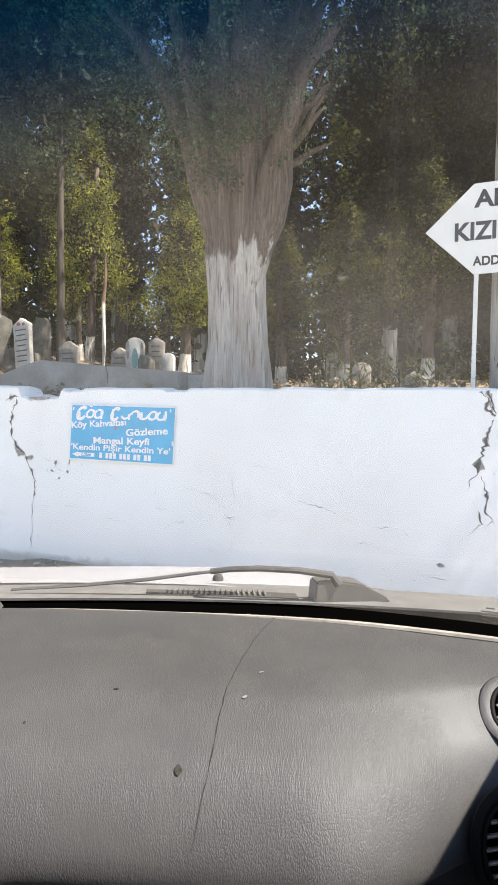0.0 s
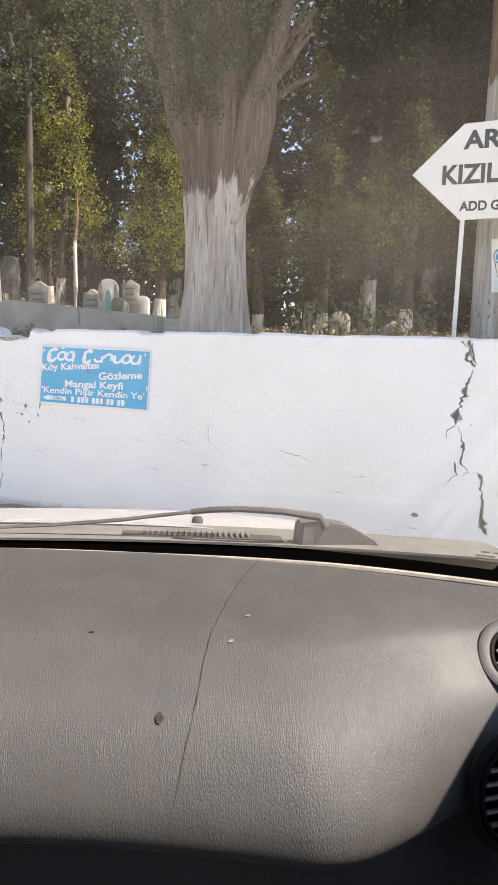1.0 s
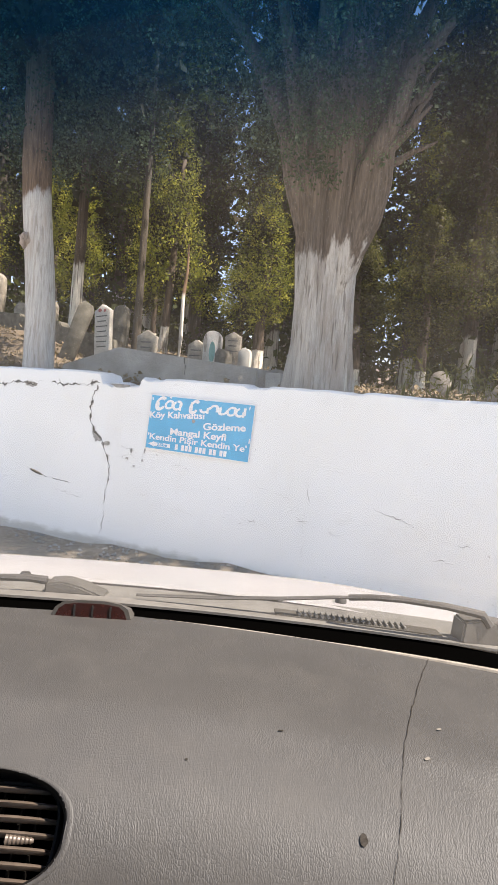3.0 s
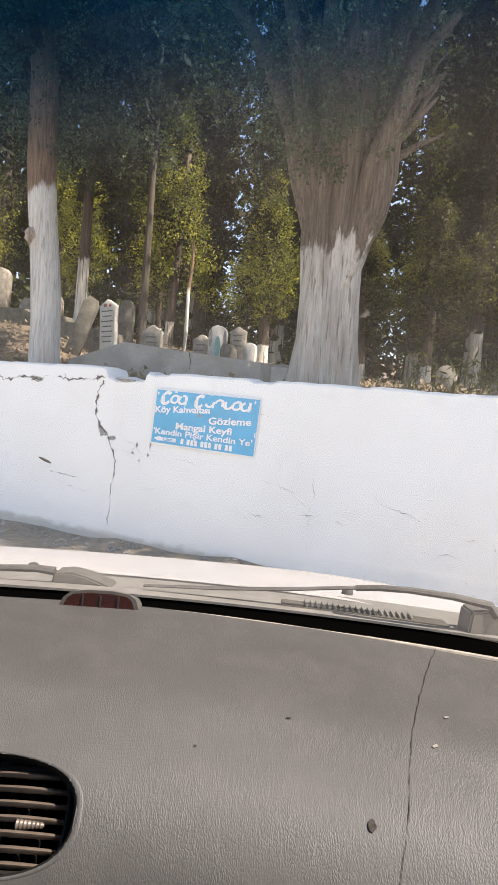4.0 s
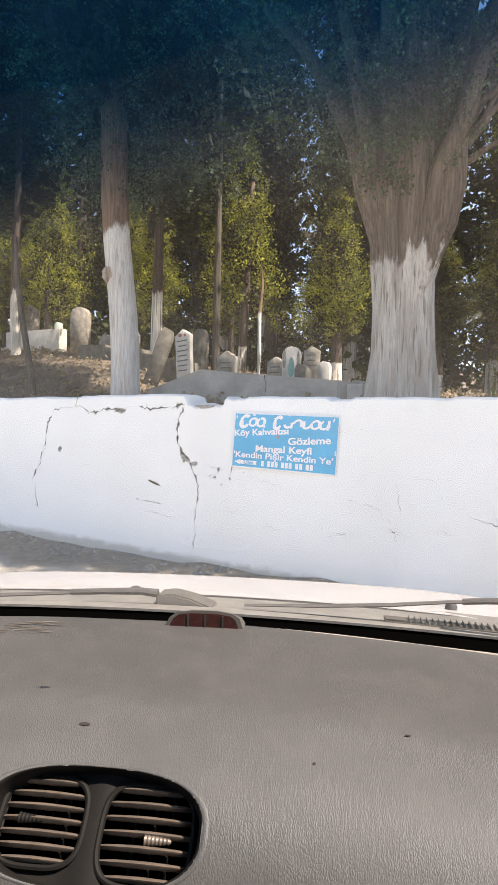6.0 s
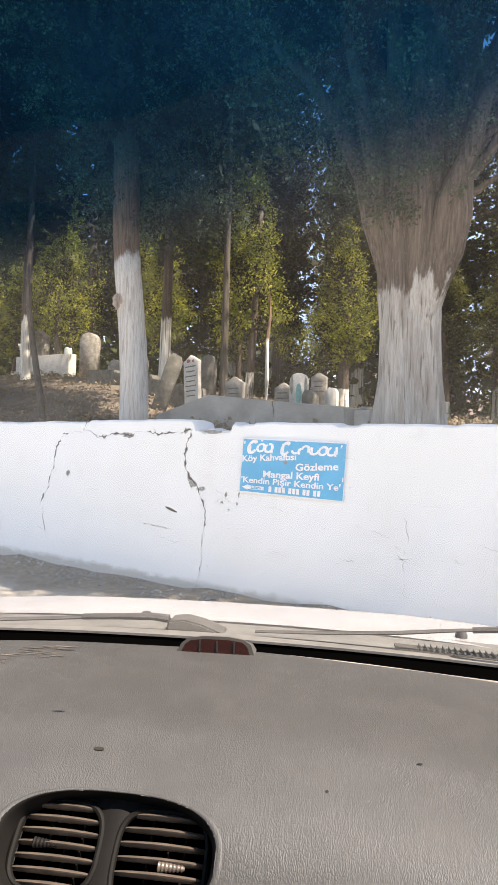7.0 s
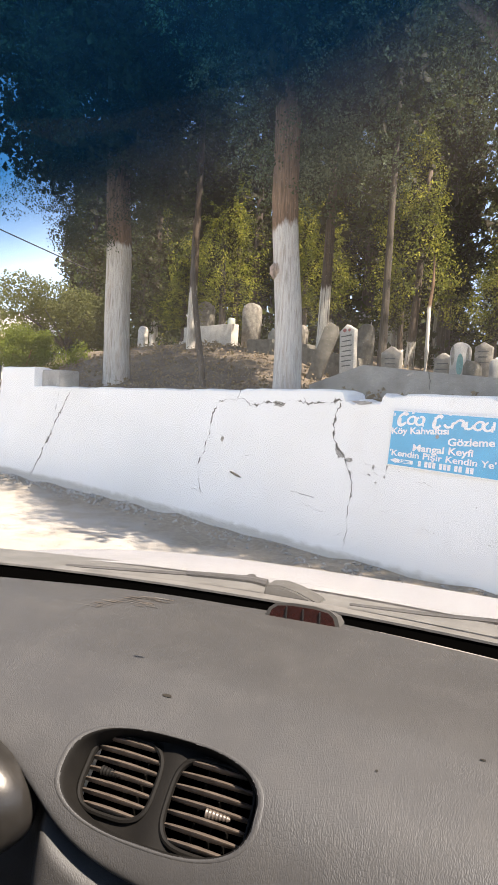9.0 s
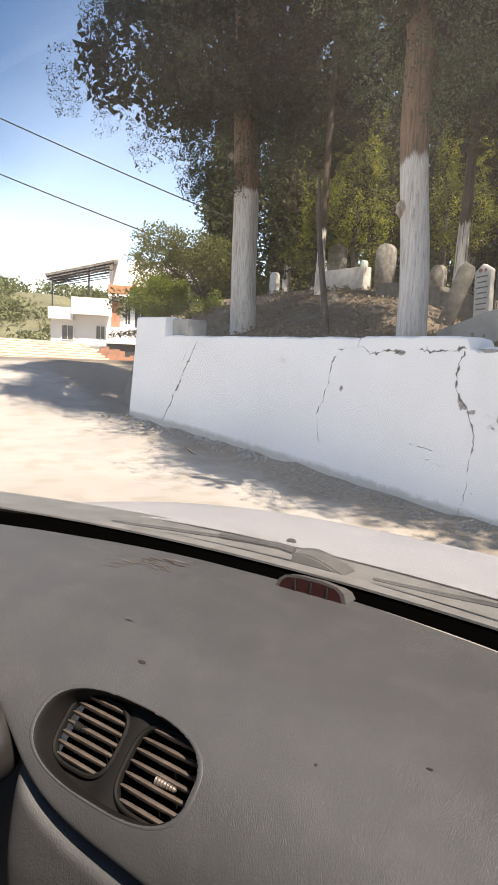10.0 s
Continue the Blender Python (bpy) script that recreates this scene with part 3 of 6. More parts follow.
    for i in range(3):
        cs = crown_centres(rng, 1.15, (4.1, 3.9, 4.3)[i], (0.80, 0.95, 0.70)[i], 1250, 0.2, (60, 75, 64)[i], 0.3, 0.72)
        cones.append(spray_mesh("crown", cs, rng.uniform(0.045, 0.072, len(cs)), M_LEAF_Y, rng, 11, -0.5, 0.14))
        # the same crown again, its leaf colour dimmed as in shade
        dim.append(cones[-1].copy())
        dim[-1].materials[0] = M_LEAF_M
        # dark blades as the shaded inside of the young trees
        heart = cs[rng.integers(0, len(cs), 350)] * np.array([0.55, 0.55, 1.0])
        cores.append(spray_mesh("shaded_core", heart, rng.uniform(0.06, 0.10, 350), M_LEAF_IN, rng, 8, 0.0, 0.26))
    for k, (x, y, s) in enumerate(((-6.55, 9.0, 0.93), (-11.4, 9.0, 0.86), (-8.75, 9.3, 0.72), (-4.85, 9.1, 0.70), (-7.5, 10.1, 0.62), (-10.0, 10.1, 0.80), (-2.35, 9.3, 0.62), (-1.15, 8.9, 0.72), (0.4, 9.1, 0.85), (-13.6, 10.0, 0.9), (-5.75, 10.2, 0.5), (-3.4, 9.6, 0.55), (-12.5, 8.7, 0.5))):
        t = thing("young_cypress", pose(x, y, terrace(x, y), 0, 0, 70 * k) @ Matrix.Diagonal((max(s, 0.75),) * 2 + (s, 1)), "young cone-shaped cypress among the graves, leaves coloured sunlit yellow-green" if x < -4.5 else "young cypress behind the old trunk, leaves coloured shaded dark green", "tree", "young cypresses")
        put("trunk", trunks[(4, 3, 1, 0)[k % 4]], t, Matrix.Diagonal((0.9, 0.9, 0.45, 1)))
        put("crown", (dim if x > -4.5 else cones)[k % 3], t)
        put("shaded_core", cores[k % 3], t)


forest()

# ---------------------------------------------------------------- the car
CAR = pose(-1.22, 0.85, 0, 0, 0, 27)
car = thing("car", CAR, "parked white car with a worn grey-brown vinyl dashboard", "car")


def edge_y(x):
    return 0.010 - 0.32 * x * x


def cowl_y(x):
    """Front of the dark gap under the windscreen, flatter than the dash edge."""
    return 0.080 - 0.185 * x * x


PROFILE = [(0.0, 0.872), (0.03, 0.875), (0.12, 0.877), (0.225, 0.866), (0.275, 0.851), (0.335, 0.823), (0.375, 0.789), (0.405, 0.740), (0.420, 0.68), (0.425, 0.61), (0.415, 0.50), (0.405, 0.40)]


SIDE = [(0.0, 0.872), (0.03, 0.875), (0.12, 0.877), (0.225, 0.866), (0.275, 0.851), (0.335, 0.823), (0.375, 0.789), (0.399, 0.754), (0.397, 0.727), (0.360, 0.711), (0.360, 0.59), (0.360, 0.39)]


def prof_at(s, x=0.4):
    """A point along the dash profile, s from 0 to 1: fuller round the vents, tucked under elsewhere."""
    k = min(1.0, max(0.0, (abs(x + 0.017) - 0.13) / 0.09))
    k = k * k * (3 - 2 * k)
    a, b = curve_at(PROFILE, s), curve_at(SIDE, s)
    return [p + (q - p) * k for p, q in zip(a, b)]


def curve_at(PROFILE, s):
    f = s * (len(PROFILE) - 1)
    i = min(int(f), len(PROFILE) - 2)
    p = [PROFILE[max(0, min(len(PROFILE) - 1, i + k))] for k in (-1, 0, 1, 2)]
    t = f - i
    out = []
    for c in (0, 1):
        a, b, d, e = (q[c] for q in p)
        out.append(0.5 * (2 * b + (d - a) * t + (2 * a - 5 * b + 4 * d - e) * t * t + (3 * b - a - 3 * d + e) * t ** 3))
    return out


VENT_C, VENT_W, VENT_H = Vector((-0.017, -0.353, 0.790)), 0.1045, 0.0490
TILT = radians(40)
VU, VN = Vector((0, math.sin(TILT), math.cos(TILT))), Vector((0, -math.cos(TILT), math.sin(TILT)))


def oval(x, w, grow=1.0):
    return (abs(x) / (VENT_W * grow)) ** 2.6 + (abs(w) / (VENT_H * grow)) ** 2.6


def dash_point(x, s):
    u, z = prof_at(s, x)
    k = min(1.0, max(0.0, (x - 0.48) / 0.28))
    u *= 1 - 0.42 * k * k * (3 - 2 * k)
    return Vector((x, edge_y(x) - u, z))


def lip_z(x):
    return 0.716 + 0.095 / (1 + math.exp((x + 0.14) / 0.04))


def build_dash():
    xs = [-0.86 + 0.018 * i for i in range(30)] + [-0.32 + 0.004 * i for i in range(45)] + [-0.14 + 0.004 * i for i in range(71)] + [0.1424 + 0.012 * i for i in range(68)]
    ss = [0.35 * i / 40 for i in range(40)] + [0.35 + 0.45 * i / 130 for i in range(130)] + [0.80 + 0.20 * i / 20 for i in range(21)]
    nx, ns = len(xs) - 1, len(ss) - 1
    bm = bmesh.new()
    grid = []
    for x in xs:
        col = []
        for j in range(ns + 1):
            p = dash_point(x, ss[j])
            d = p - VENT_C
            w = d.dot(VU)
            inside = oval(d.x, w, 1.035) < 1.0 and p.z < 0.868
            # the rolled lower lip under the vents, and the hollow of the instrument binnacle
            zl = lip_z(x)
            k = min(1.0, max(0.0, (zl - p.z) / 0.03)) * min(1.0, max(0.0, (0.15 - x) / 0.04))
            k = k * k * (3 - 2 * k)
            g = zl - p.z
            p.y += 0.030 * math.exp(-((g - 0.015) / 0.010) ** 2) * min(1.0, max(0.0, (0.15 - x) / 0.04)) + 0.008 * k + 0.070 * k / (1 + math.exp((x + 0.152) / 0.010))
            p.z += 0.0015 * noise.noise((x * 6, p.y * 6, 0)) * min(1.0, max(0.0, oval(d.x, w, 1.2) - 1.0))
            col.append((bm.verts.new(p), inside))
        grid.append(col)
    cut = [[c[1] for c in col] for col in grid]
    grid = [[c[0] for c in col] for col in grid]
    for i in range(nx):
        for j in range(ns):
            if cut[i][j] or cut[i][j + 1] or cut[i + 1][j] or cut[i + 1][j + 1]:
                continue
            bm.faces.new((grid[i][j], grid[i][j + 1], grid[i + 1][j + 1], grid[i + 1][j]))
    return part("dashboard", bm, M_VINYL, car, "sun-faded grey-brown grained vinyl dashboard", sharp=80)


dash = build_dash()


def strip(name, mat, y0, z0, y1, z1, x0=-0.86, x1=0.94, n=56, label="", thick=0.004, near=cowl_y):
    """A strip along the windscreen's foot, between an offset from the near curve and one from the cowl."""
    bm = bmesh.new()
    rows = []
    for i in range(n + 1):
        x = x0 + (x1 - x0) * i / n
        a, b = near(x) + y0, cowl_y(x) + y1
        rows.append([bm.verts.new((x, a, z0)), bm.verts.new((x, b, z1)), bm.verts.new((x, b, z1 - thick)), bm.verts.new((x, a, z0 - thick))])
    for a, b in zip(rows, rows[1:]):
        for k in range(4):
            bm.faces.new((a[k], b[k], b[(k + 1) % 4], a[(k + 1) % 4]))
    bm.faces.new(rows[0])
    bm.faces.new(rows[-1][::-1])
    bmesh.ops.recalc_face_normals(bm, faces=bm.faces)
    return part(name, bm, mat, car, label)


# near-black colour stands in for the shade deep inside openings
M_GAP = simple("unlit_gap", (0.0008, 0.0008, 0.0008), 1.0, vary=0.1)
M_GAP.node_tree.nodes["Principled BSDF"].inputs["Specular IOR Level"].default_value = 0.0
strip("windscreen_gap_shade", M_GAP, -0.01, 0.846, 0.028, 0.862, label="near-black sheet as the shade in the gap between dash and windscreen", near=edge_y)
strip("cowl_seal", M_GREYPL, 0.0, 0.867, 0.030, 0.866)
strip("cowl_panel", M_GREYPL, 0.028, 0.861, 0.16, 0.852)


def build_hood():
    bm = bmesh.new()
    rows = []
    for i in range(33):
        x = -0.80 + 1.60 * i / 32
        col = []
        for j in range(17):
            f = j / 16
            y = 0.21 + 1.0 * f
            z = 0.858 - 0.12 * f - 0.13 * f * f - 0.03 * (abs(x) / 0.80) ** 4
            col.append(bm.verts.new((x, y - 0.19 * x * x * (1 - f), z)))
        rows.append(col)
    for a, b in zip(rows, rows[1:]):
        for j in range(16):
            bm.faces.new((a[j], a[j + 1], b[j + 1], b[j]))
    g = bmesh.ops.solidify(bm, geom=list(bm.faces), thickness=0.012)
    return part("hood", bm, M_PAINT, car, "white painted bonnet")


build_hood()


def glass_point(x, f):
    """Windscreen: f from its foot to the roof."""
    y = 0.112 - 0.31 * x * x - 0.83 * f + 0.10 * x * x * f
    z = 0.866 + 0.50 * f + 0.03 * math.sin(math.pi * f)
    return Vector((x * (1 - 0.14 * f), y, z))


bm = bmesh.new()
rows = [[bm.verts.new(glass_point(-0.85 + 1.70 * i / 32, j / 20)) for j in range(21)] for i in range(33)]
for a, b in zip(rows, rows[1:]):
    for j in range(20):
        bm.faces.new((a[j], b[j], b[j + 1], a[j + 1]))
ws = part("windscreen", bm, M_GLASS, car, "dusty windscreen with a blue shade band")
ws.visible_shadow = False


# ---- cabin: roof, pillars, doors and back, so that the light comes in where it does in a car
M_LINING = simple("grey_headlining", (0.20, 0.19, 0.18), 0.9, vary=0.1, scale=40)
M_TRIM = simple("dark_cabin_trim", (0.045, 0.043, 0.040), 0.75, vary=0.2, scale=25)
roof_front = [glass_point(x, 1.0) for x in (-0.86, -0.43, 0.0, 0.43, 0.86)]
bm = bmesh.new()
rows = []
for p in roof_front:
    rows.append([bm.verts.new((p.x, p.y, p.z)), bm.verts.new((p.x, p.y - 0.3, p.z + 0.03)), bm.verts.new((p.x, p.y - 1.2, p.z + 0.04)), bm.verts.new((p.x, p.y - 1.9, p.z - 0.02))])
for a, b in zip(rows, rows[1:]):
    for j in range(3):
        bm.faces.new((a[j], b[j], b[j + 1], a[j + 1]))
bmesh.ops.solidify(bm, geom=list(bm.faces), thickness=0.03)
part("roof", bm, M_LINING, car, "grey cloth headlining under the roof")
for sx in (-1, 1):
    bm = bmesh.new()
    tube(bm, [glass_point(sx * 0.965, f / 8) for f in range(9)], 0.042, 12)
    part("windscreen_pillar", bm, M_TRIM, car)
    bm = bmesh.new()
    box(bm, sx * 0.87 - 0.03, sx * 0.87 + 0.03, -2.4, -0.55, 0.3, 0.90, 0.012)
    box(bm, sx * 0.80 - 0.03, sx * 0.80 + 0.03, -1.62, -1.50, 0.9, 1.39, 0.01)
    box(bm, sx * 0.78 - 0.03, sx * 0.78 + 0.03, -2.5, -2.3, 0.9, 1.36, 0.01)
    part("door", bm, M_TRIM, car)
bm = bmesh.new()
box(bm, -0.88, 0.88, -2.62, -2.5, 0.2, 1.05, 0.02)
box(bm, -0.88, 0.88, -2.6, 0.0, 0.18, 0.26, 0.01)
part("cabin_floor_and_back", bm, M_TRIM, car)
# outer skin, bumper and wheels, seen only from outside
for sx in (-1, 1):
    bm = bmesh.new()
    box(bm, sx * 0.915 - 0.010, sx * 0.915 + 0.010, -2.6, -0.45, 0.24, 0.90, 0.006)
    part("outer_panel", bm, M_PAINT, car, "white painted door side")
bm = bmesh.new()
prof = [(-0.02, 0.22), (-0.02, 0.78)] + [(0.05 + 1.14 * k / 8, 0.80 - 0.12 * k / 8 - 0.13 * (k / 8) ** 2) for k in range(9)] + [(1.23, 0.40), (1.20, 0.22)]
ends = [[bm.verts.new((sx * 0.79, y, z)) for y, z in prof] for sx in (-1, 1)]
bm.faces.new(ends[0][::-1])
bm.faces.new(ends[1])
for k in range(len(prof)):
    bm.faces.new((ends[0][k - 1], ends[0][k], ends[1][k], ends[1][k - 1]))
bmesh.ops.recalc_face_normals(bm, faces=bm.faces)
part("front_body", bm, M_PAINT, car, "white painted front wings")
bm = bmesh.new()
box(bm, -0.82, 0.82, 1.17, 1.30, 0.26, 0.50, 0.04, 3)
part("bumper", bm, M_GREYPL, car, "grey plastic bumper")
bm = bmesh.new()
box(bm, -0.86, 0.86, -3.05, -2.60, 0.26, 0.92, 0.06, 3)
part("rear_body", bm, M_PAINT, car, "white painted tail")
bm = bmesh.new()
rows = [[bm.verts.new((p.x, p.y + dy, p.z + dz)) for dy, dz in ((-0.02, 0.040), (-0.3, 0.075), (-1.2, 0.085), (-1.9, 0.03))] for p in roof_front]
for a, b in zip(rows, rows[1:]):
    for j in range(3):
        bm.faces.new((a[j], b[j], b[j + 1], a[j + 1]))
bmesh.ops.solidify(bm, geom=list(bm.faces), thickness=0.012)
part("roof_skin", bm, M_PAINT, car, "white painted roof")
for sx, y in ((-1, 0.70), (1, 0.70), (-1, -2.0), (1, -2.0)):
    bm = bmesh.new()
    lathe(bm, [(0.19, -0.085), (0.27, -0.085), (0.29, -0.06), (0.29, 0.06), (0.27, 0.085), (0.19, 0.085)], 32, pose(sx * 0.80, y, 0.29, 0, 90, 0))
    wheel = part("wheel", bm, M_BLACK, car, "black tyre on a grey rim")
    bm = bmesh.new()
    lathe(bm, [(0.02, 0.05), (0.10, 0.065), (0.19, 0.05), (0.20, -0.05), (0.02, -0.06)], 32, pose(sx * 0.80, y, 0.29, 0, sx * 90, 0))
    part("rim", bm, M_GREYPL, wheel)
bm = bmesh.new()
for sx in (-0.36, 0.36):
    box(bm, sx - 0.24, sx + 0.24, -1.62, -1.45, 0.45, 1.05, 0.05, 3)
    box(bm, sx - 0.24, sx + 0.24, -1.6, -1.05, 0.32, 0.52, 0.05, 3)
part("front_seats", bm, M_TRIM, car)
bm = bmesh.new()
box(bm, -0.14, -0.002, -0.665, -0.64, 1.272, 1.38, 0.012, 3)
part("rear_view_mirror", bm, M_BLACK, car, "black rear-view mirror housing")


# ---- centre air vents
VENT = Matrix((
    (1, VU.x, VN.x, VENT_C.x), (0, VU.y, VN.y, VENT_C.y), (0, VU.z, VN.z, VENT_C.z), (0, 0, 0, 1)))


def super_pts(cx, cy, hw, hh, e, n):
    out = []
    for k in range(n):
        a = 2 * math.pi * k / n
        c, s = math.cos(a), math.sin(a)
        out.append((cx + hw * math.copysign(abs(c) ** (2 / e), c), cy + hh * math.copysign(abs(s) ** (2 / e), s)))
    return out


def ring_bm(loop, r, m, zs=0.0, flat=1.0, sides=8):
    """A closed rounded rim along a loop in the plane of m."""
    bm = bmesh.new()
    n = len(loop)
    rings = []
    for i, (x, y) in enumerate(loop):
        x0, y0 = loop[i - 1]
        x1, y1 = loop[(i + 1) % n]
        t = Vector((x1 - x0, y1 - y0, 0)).normalized()
        o = Vector((t.y, -t.x, 0))
        rings.append([bm.verts.new(m @ (Vector((x, y, zs)) + r * (math.cos(2 * math.pi * k / sides) * o + flat * math.sin(2 * math.pi * k / sides) * Vector((0, 0, 1))))) for k in range(sides)])
    for i in range(n):
        a, b = rings[i], rings[(i + 1) % n]
        for k in range(sides):
            bm.faces.new((a[k], a[(k + 1) % sides], b[(k + 1) % sides], b[k]))
    bmesh.ops.recalc_face_normals(bm, faces=bm.faces)
    return bm


# the face plate with its two vents leans back from the lower lip
FACE = VENT @ pose(0, 0, -0.002, -3)
VENTS = [(-0.0555, 0.004, 0.0440, 0.0395), (0.0515, -0.001, 0.0465, 0.0435)]


def dash_over(x, w):
    """The dash surface over a place in the plane of the vents, as a height above that plane."""
    best = min((dash_point(x + VENT_C.x, k / 500) for k in range(150, 480)), key=lambda p: abs((p - VENT_C).dot(VU) - w))
    return (best - VENT_C).dot(VN)


def bezel_bm():
    bm = bmesh.new()
    rings = []
    for grow, lift, own in ((1.125, -0.0012, 0), (1.105, 0.0002, 0), (1.08, 0.0004, 0), (1.05, 0.0000, 0), (1.03, -0.0022, 0), (1.018, -0.006, 0), (1.005, -0.012, 0), (0.985, 0.0, 1)):
        ring = []
        for x, w in super_pts(0, 0, VENT_W * grow, VENT_H * grow, 2.6, 80):
            ring.append(bm.verts.new(FACE @ Vector((x, w, -0.026)) if own else VENT @ Vector((x, w, dash_over(x, w) + lift))))
        rings.append(ring)
    for r, (a, b) in enumerate(zip(rings, rings[1:])):
        for k in range(80):
            bm.faces.new((a[k], a[(k + 1) % 80], b[(k + 1) % 80], b[k])).material_index = int(r > 2)
    bmesh.ops.recalc_face_normals(bm, faces=bm.faces)
    return bm


vent_unit = part("centre_vents", bezel_bm(), M_VINYL, car, "pair of oval air vents with brown-dusted slats", sharp=70)
vent_unit.data.materials.append(M_VINYL_SMOOTH)
bm = bmesh.new()
NX, NY = 110, 74
vs = {}
for i in range(NX + 1):
    for j in range(NY + 1):
        x, w = -VENT_W + 2 * VENT_W * i / NX, -VENT_H + 2 * VENT_H * j / NY
        if oval(x, w, 1.0) < 1.06:
            bulge = 0.006 * math.exp(-(x / 0.02) ** 2)
            vs[i, j] = bm.verts.new(FACE @ Vector((x, w, -0.022 + bulge)))
for i in range(NX):
    for j in range(NY):
        q = [(i, j), (i + 1, j), (i + 1, j + 1), (i, j + 1)]
        if all(k in vs for k in q):
            x, w = -VENT_W + 2 * VENT_W * (i + 0.5) / NX, -VENT_H + 2 * VENT_H * (j + 0.5) / NY
            if all((abs(x - cx) / hw) ** 3.4 + (abs(w - cy) / hh) ** 3.4 > 0.92 for cx, cy, hw, hh in VENTS):
                bm.faces.new([vs[k] for k in q])
bmesh.ops.delete(bm, geom=[v for v in bm.verts if not v.link_faces], context="VERTS")
part("face_plate", bm, M_VINYL_SMOOTH, vent_unit)
# near-black back plate as the shaded depth behind the slats
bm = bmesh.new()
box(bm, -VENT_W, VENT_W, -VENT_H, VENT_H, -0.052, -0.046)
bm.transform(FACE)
part("duct_shade", bm, M_GAP, vent_unit)
M_SLAT = simple("dusty_vent_slat", (0.085, 0.070, 0.060), 0.36, vary=0.3, scale=60, bump=0.1)
for n, (cx, cy, hw, hh) in enumerate(VENTS):
    part("rim", ring_bm(super_pts(cx, cy, hw, hh, 3.4, 56), 0.0034, FACE, -0.020, 1.5), M_VINYL_SMOOTH, vent_unit)
    rows_n = 7
    for k in range(rows_n):
        w = -hh + 2 * hh * (k + 0.55) / rows_n
        half = hw * max(0.05, 1 - (abs(w) / hh) ** 3.4) ** (1 / 3.4) - 0.002
        bm = bmesh.new()
        pts = []
        for i in range(13):
            x = -half + 2 * half * i / 12
            pts.append((cx + x, cy + w - 0.0, -0.026 + 0.006 * (1 - (x / hw) ** 2)))
        tube(bm, pts, [0.0020 + 0.0013 * (1 - abs(i - 6) / 6) ** 0.4 for i in range(13)], 8, True, 2.6)
        bm.transform(FACE)
        part("slat", bm, M_SLAT, vent_unit)
    for dx in (-0.016, 0.004, 0.02):
        bm = bmesh.new()
        box(bm, cx + dx - 0.0008, cx + dx + 0.0008, cy - hh * 0.85, cy + hh * 0.85, -0.045, -0.034)
        bm.transform(FACE)
        part("rear_vane", bm, M_VINYL_SMOOTH, vent_unit)
    kx, kw = ((cx - 0.012, cy), (cx + 0.0105, cy - 0.004))[n]
    bm = bmesh.new()
    turn = FACE @ pose(kx, kw, -0.016) @ pose(0, 0, 0, 0, 90, 0 if n == 0 else 0)
    lathe(bm, [(0.0030, -0.0115), (0.0050, -0.0105)] + [(0.0054 - 0.00020 * i - 0.0007 * (i % 2), -0.010 + 0.0019 * i) for i in range(13)] + [(0.0016, 0.0155)], 14, turn)
    part("tilt_knob", bm, M_SLAT if n else M_VINYL_SMOOTH, vent_unit)


# ---- clock on the dash
M_TRIM_G = simple("clock_grey", (0.060, 0.058, 0.055), 0.5, vary=0.2, scale=40)
M_LENS = simple("dark_red_lens", (0.028, 0.007, 0.006), 0.15, vary=0.3, scale=80, bump=0.02)
clock = thing("dash_clock", CAR @ pose(-0.0055, 0.018, 0.0065) @ Matrix.Diagonal((0.955, 1, 1, 1)), "small dark red display in a grey hooded housing on the dash", "clock")
bm = bmesh.new()
outer = [(-0.020, 0.866), (-0.014, 0.880), (-0.003, 0.8885), (0.020, 0.8925), (0.060, 0.8935), (0.085, 0.8905), (0.096, 0.884), (0.102, 0.868)]
inner = [(-0.013, 0.867), (-0.008, 0.879), (0.001, 0.8855), (0.022, 0.8885), (0.060, 0.8892), (0.082, 0.8868), (0.090, 0.881), (0.095, 0.868)]
ro = [bm.verts.new((x, -0.036, z)) for x, z in outer]
ri = [bm.verts.new((x, -0.036, z)) for x, z in inner]
rb = [bm.verts.new((x, -0.020, z)) for x, z in inner]
rf = [bm.verts.new((x, -0.004, 0.866 + (z - 0.866) * 0.55)) for x, z in outer]
for k in range(7):
    bm.faces.new((ro[k], ro[k + 1], ri[k + 1], ri[k]))
    bm.faces.new((ri[k], ri[k + 1], rb[k + 1], rb[k]))
    bm.faces.new((ro[k + 1], ro[k], rf[k], rf[k + 1]))
bm.faces.new(rf)
part("housing", bm, M_TRIM_G, clock, "weathered grey plastic hood")
bm = bmesh.new()
f0 = [bm.verts.new((x, -0.037, z)) for x, z in inner]
f1 = [bm.verts.new((x, -0.028, z)) for x, z in inner]
bm.faces.new(f0)
bm.faces.new(f1[::-1])
for k in range(8):
    bm.faces.new((f0[k], f0[k - 1], f1[k - 1], f1[k]))
part("lens", bm, M_LENS, clock, "dark red lens")
for x in (0.016, 0.043, 0.070):
    bm = bmesh.new()
    box(bm, x - 0.0012, x + 0.0012, -0.0385, -0.0365, 0.867, 0.8865)
    part("divider", bm, M_BLACK, clock)


# ---- wipers, nozzles, cowl grille
M_WIPER = simple("faded_wiper_black", (0.050, 0.049, 0.050), 0.6, vary=0.3, scale=30)


M_COVER = simple("grey_wiper_cover", (0.072, 0.071, 0.070), 0.6, vary=0.25, scale=30)


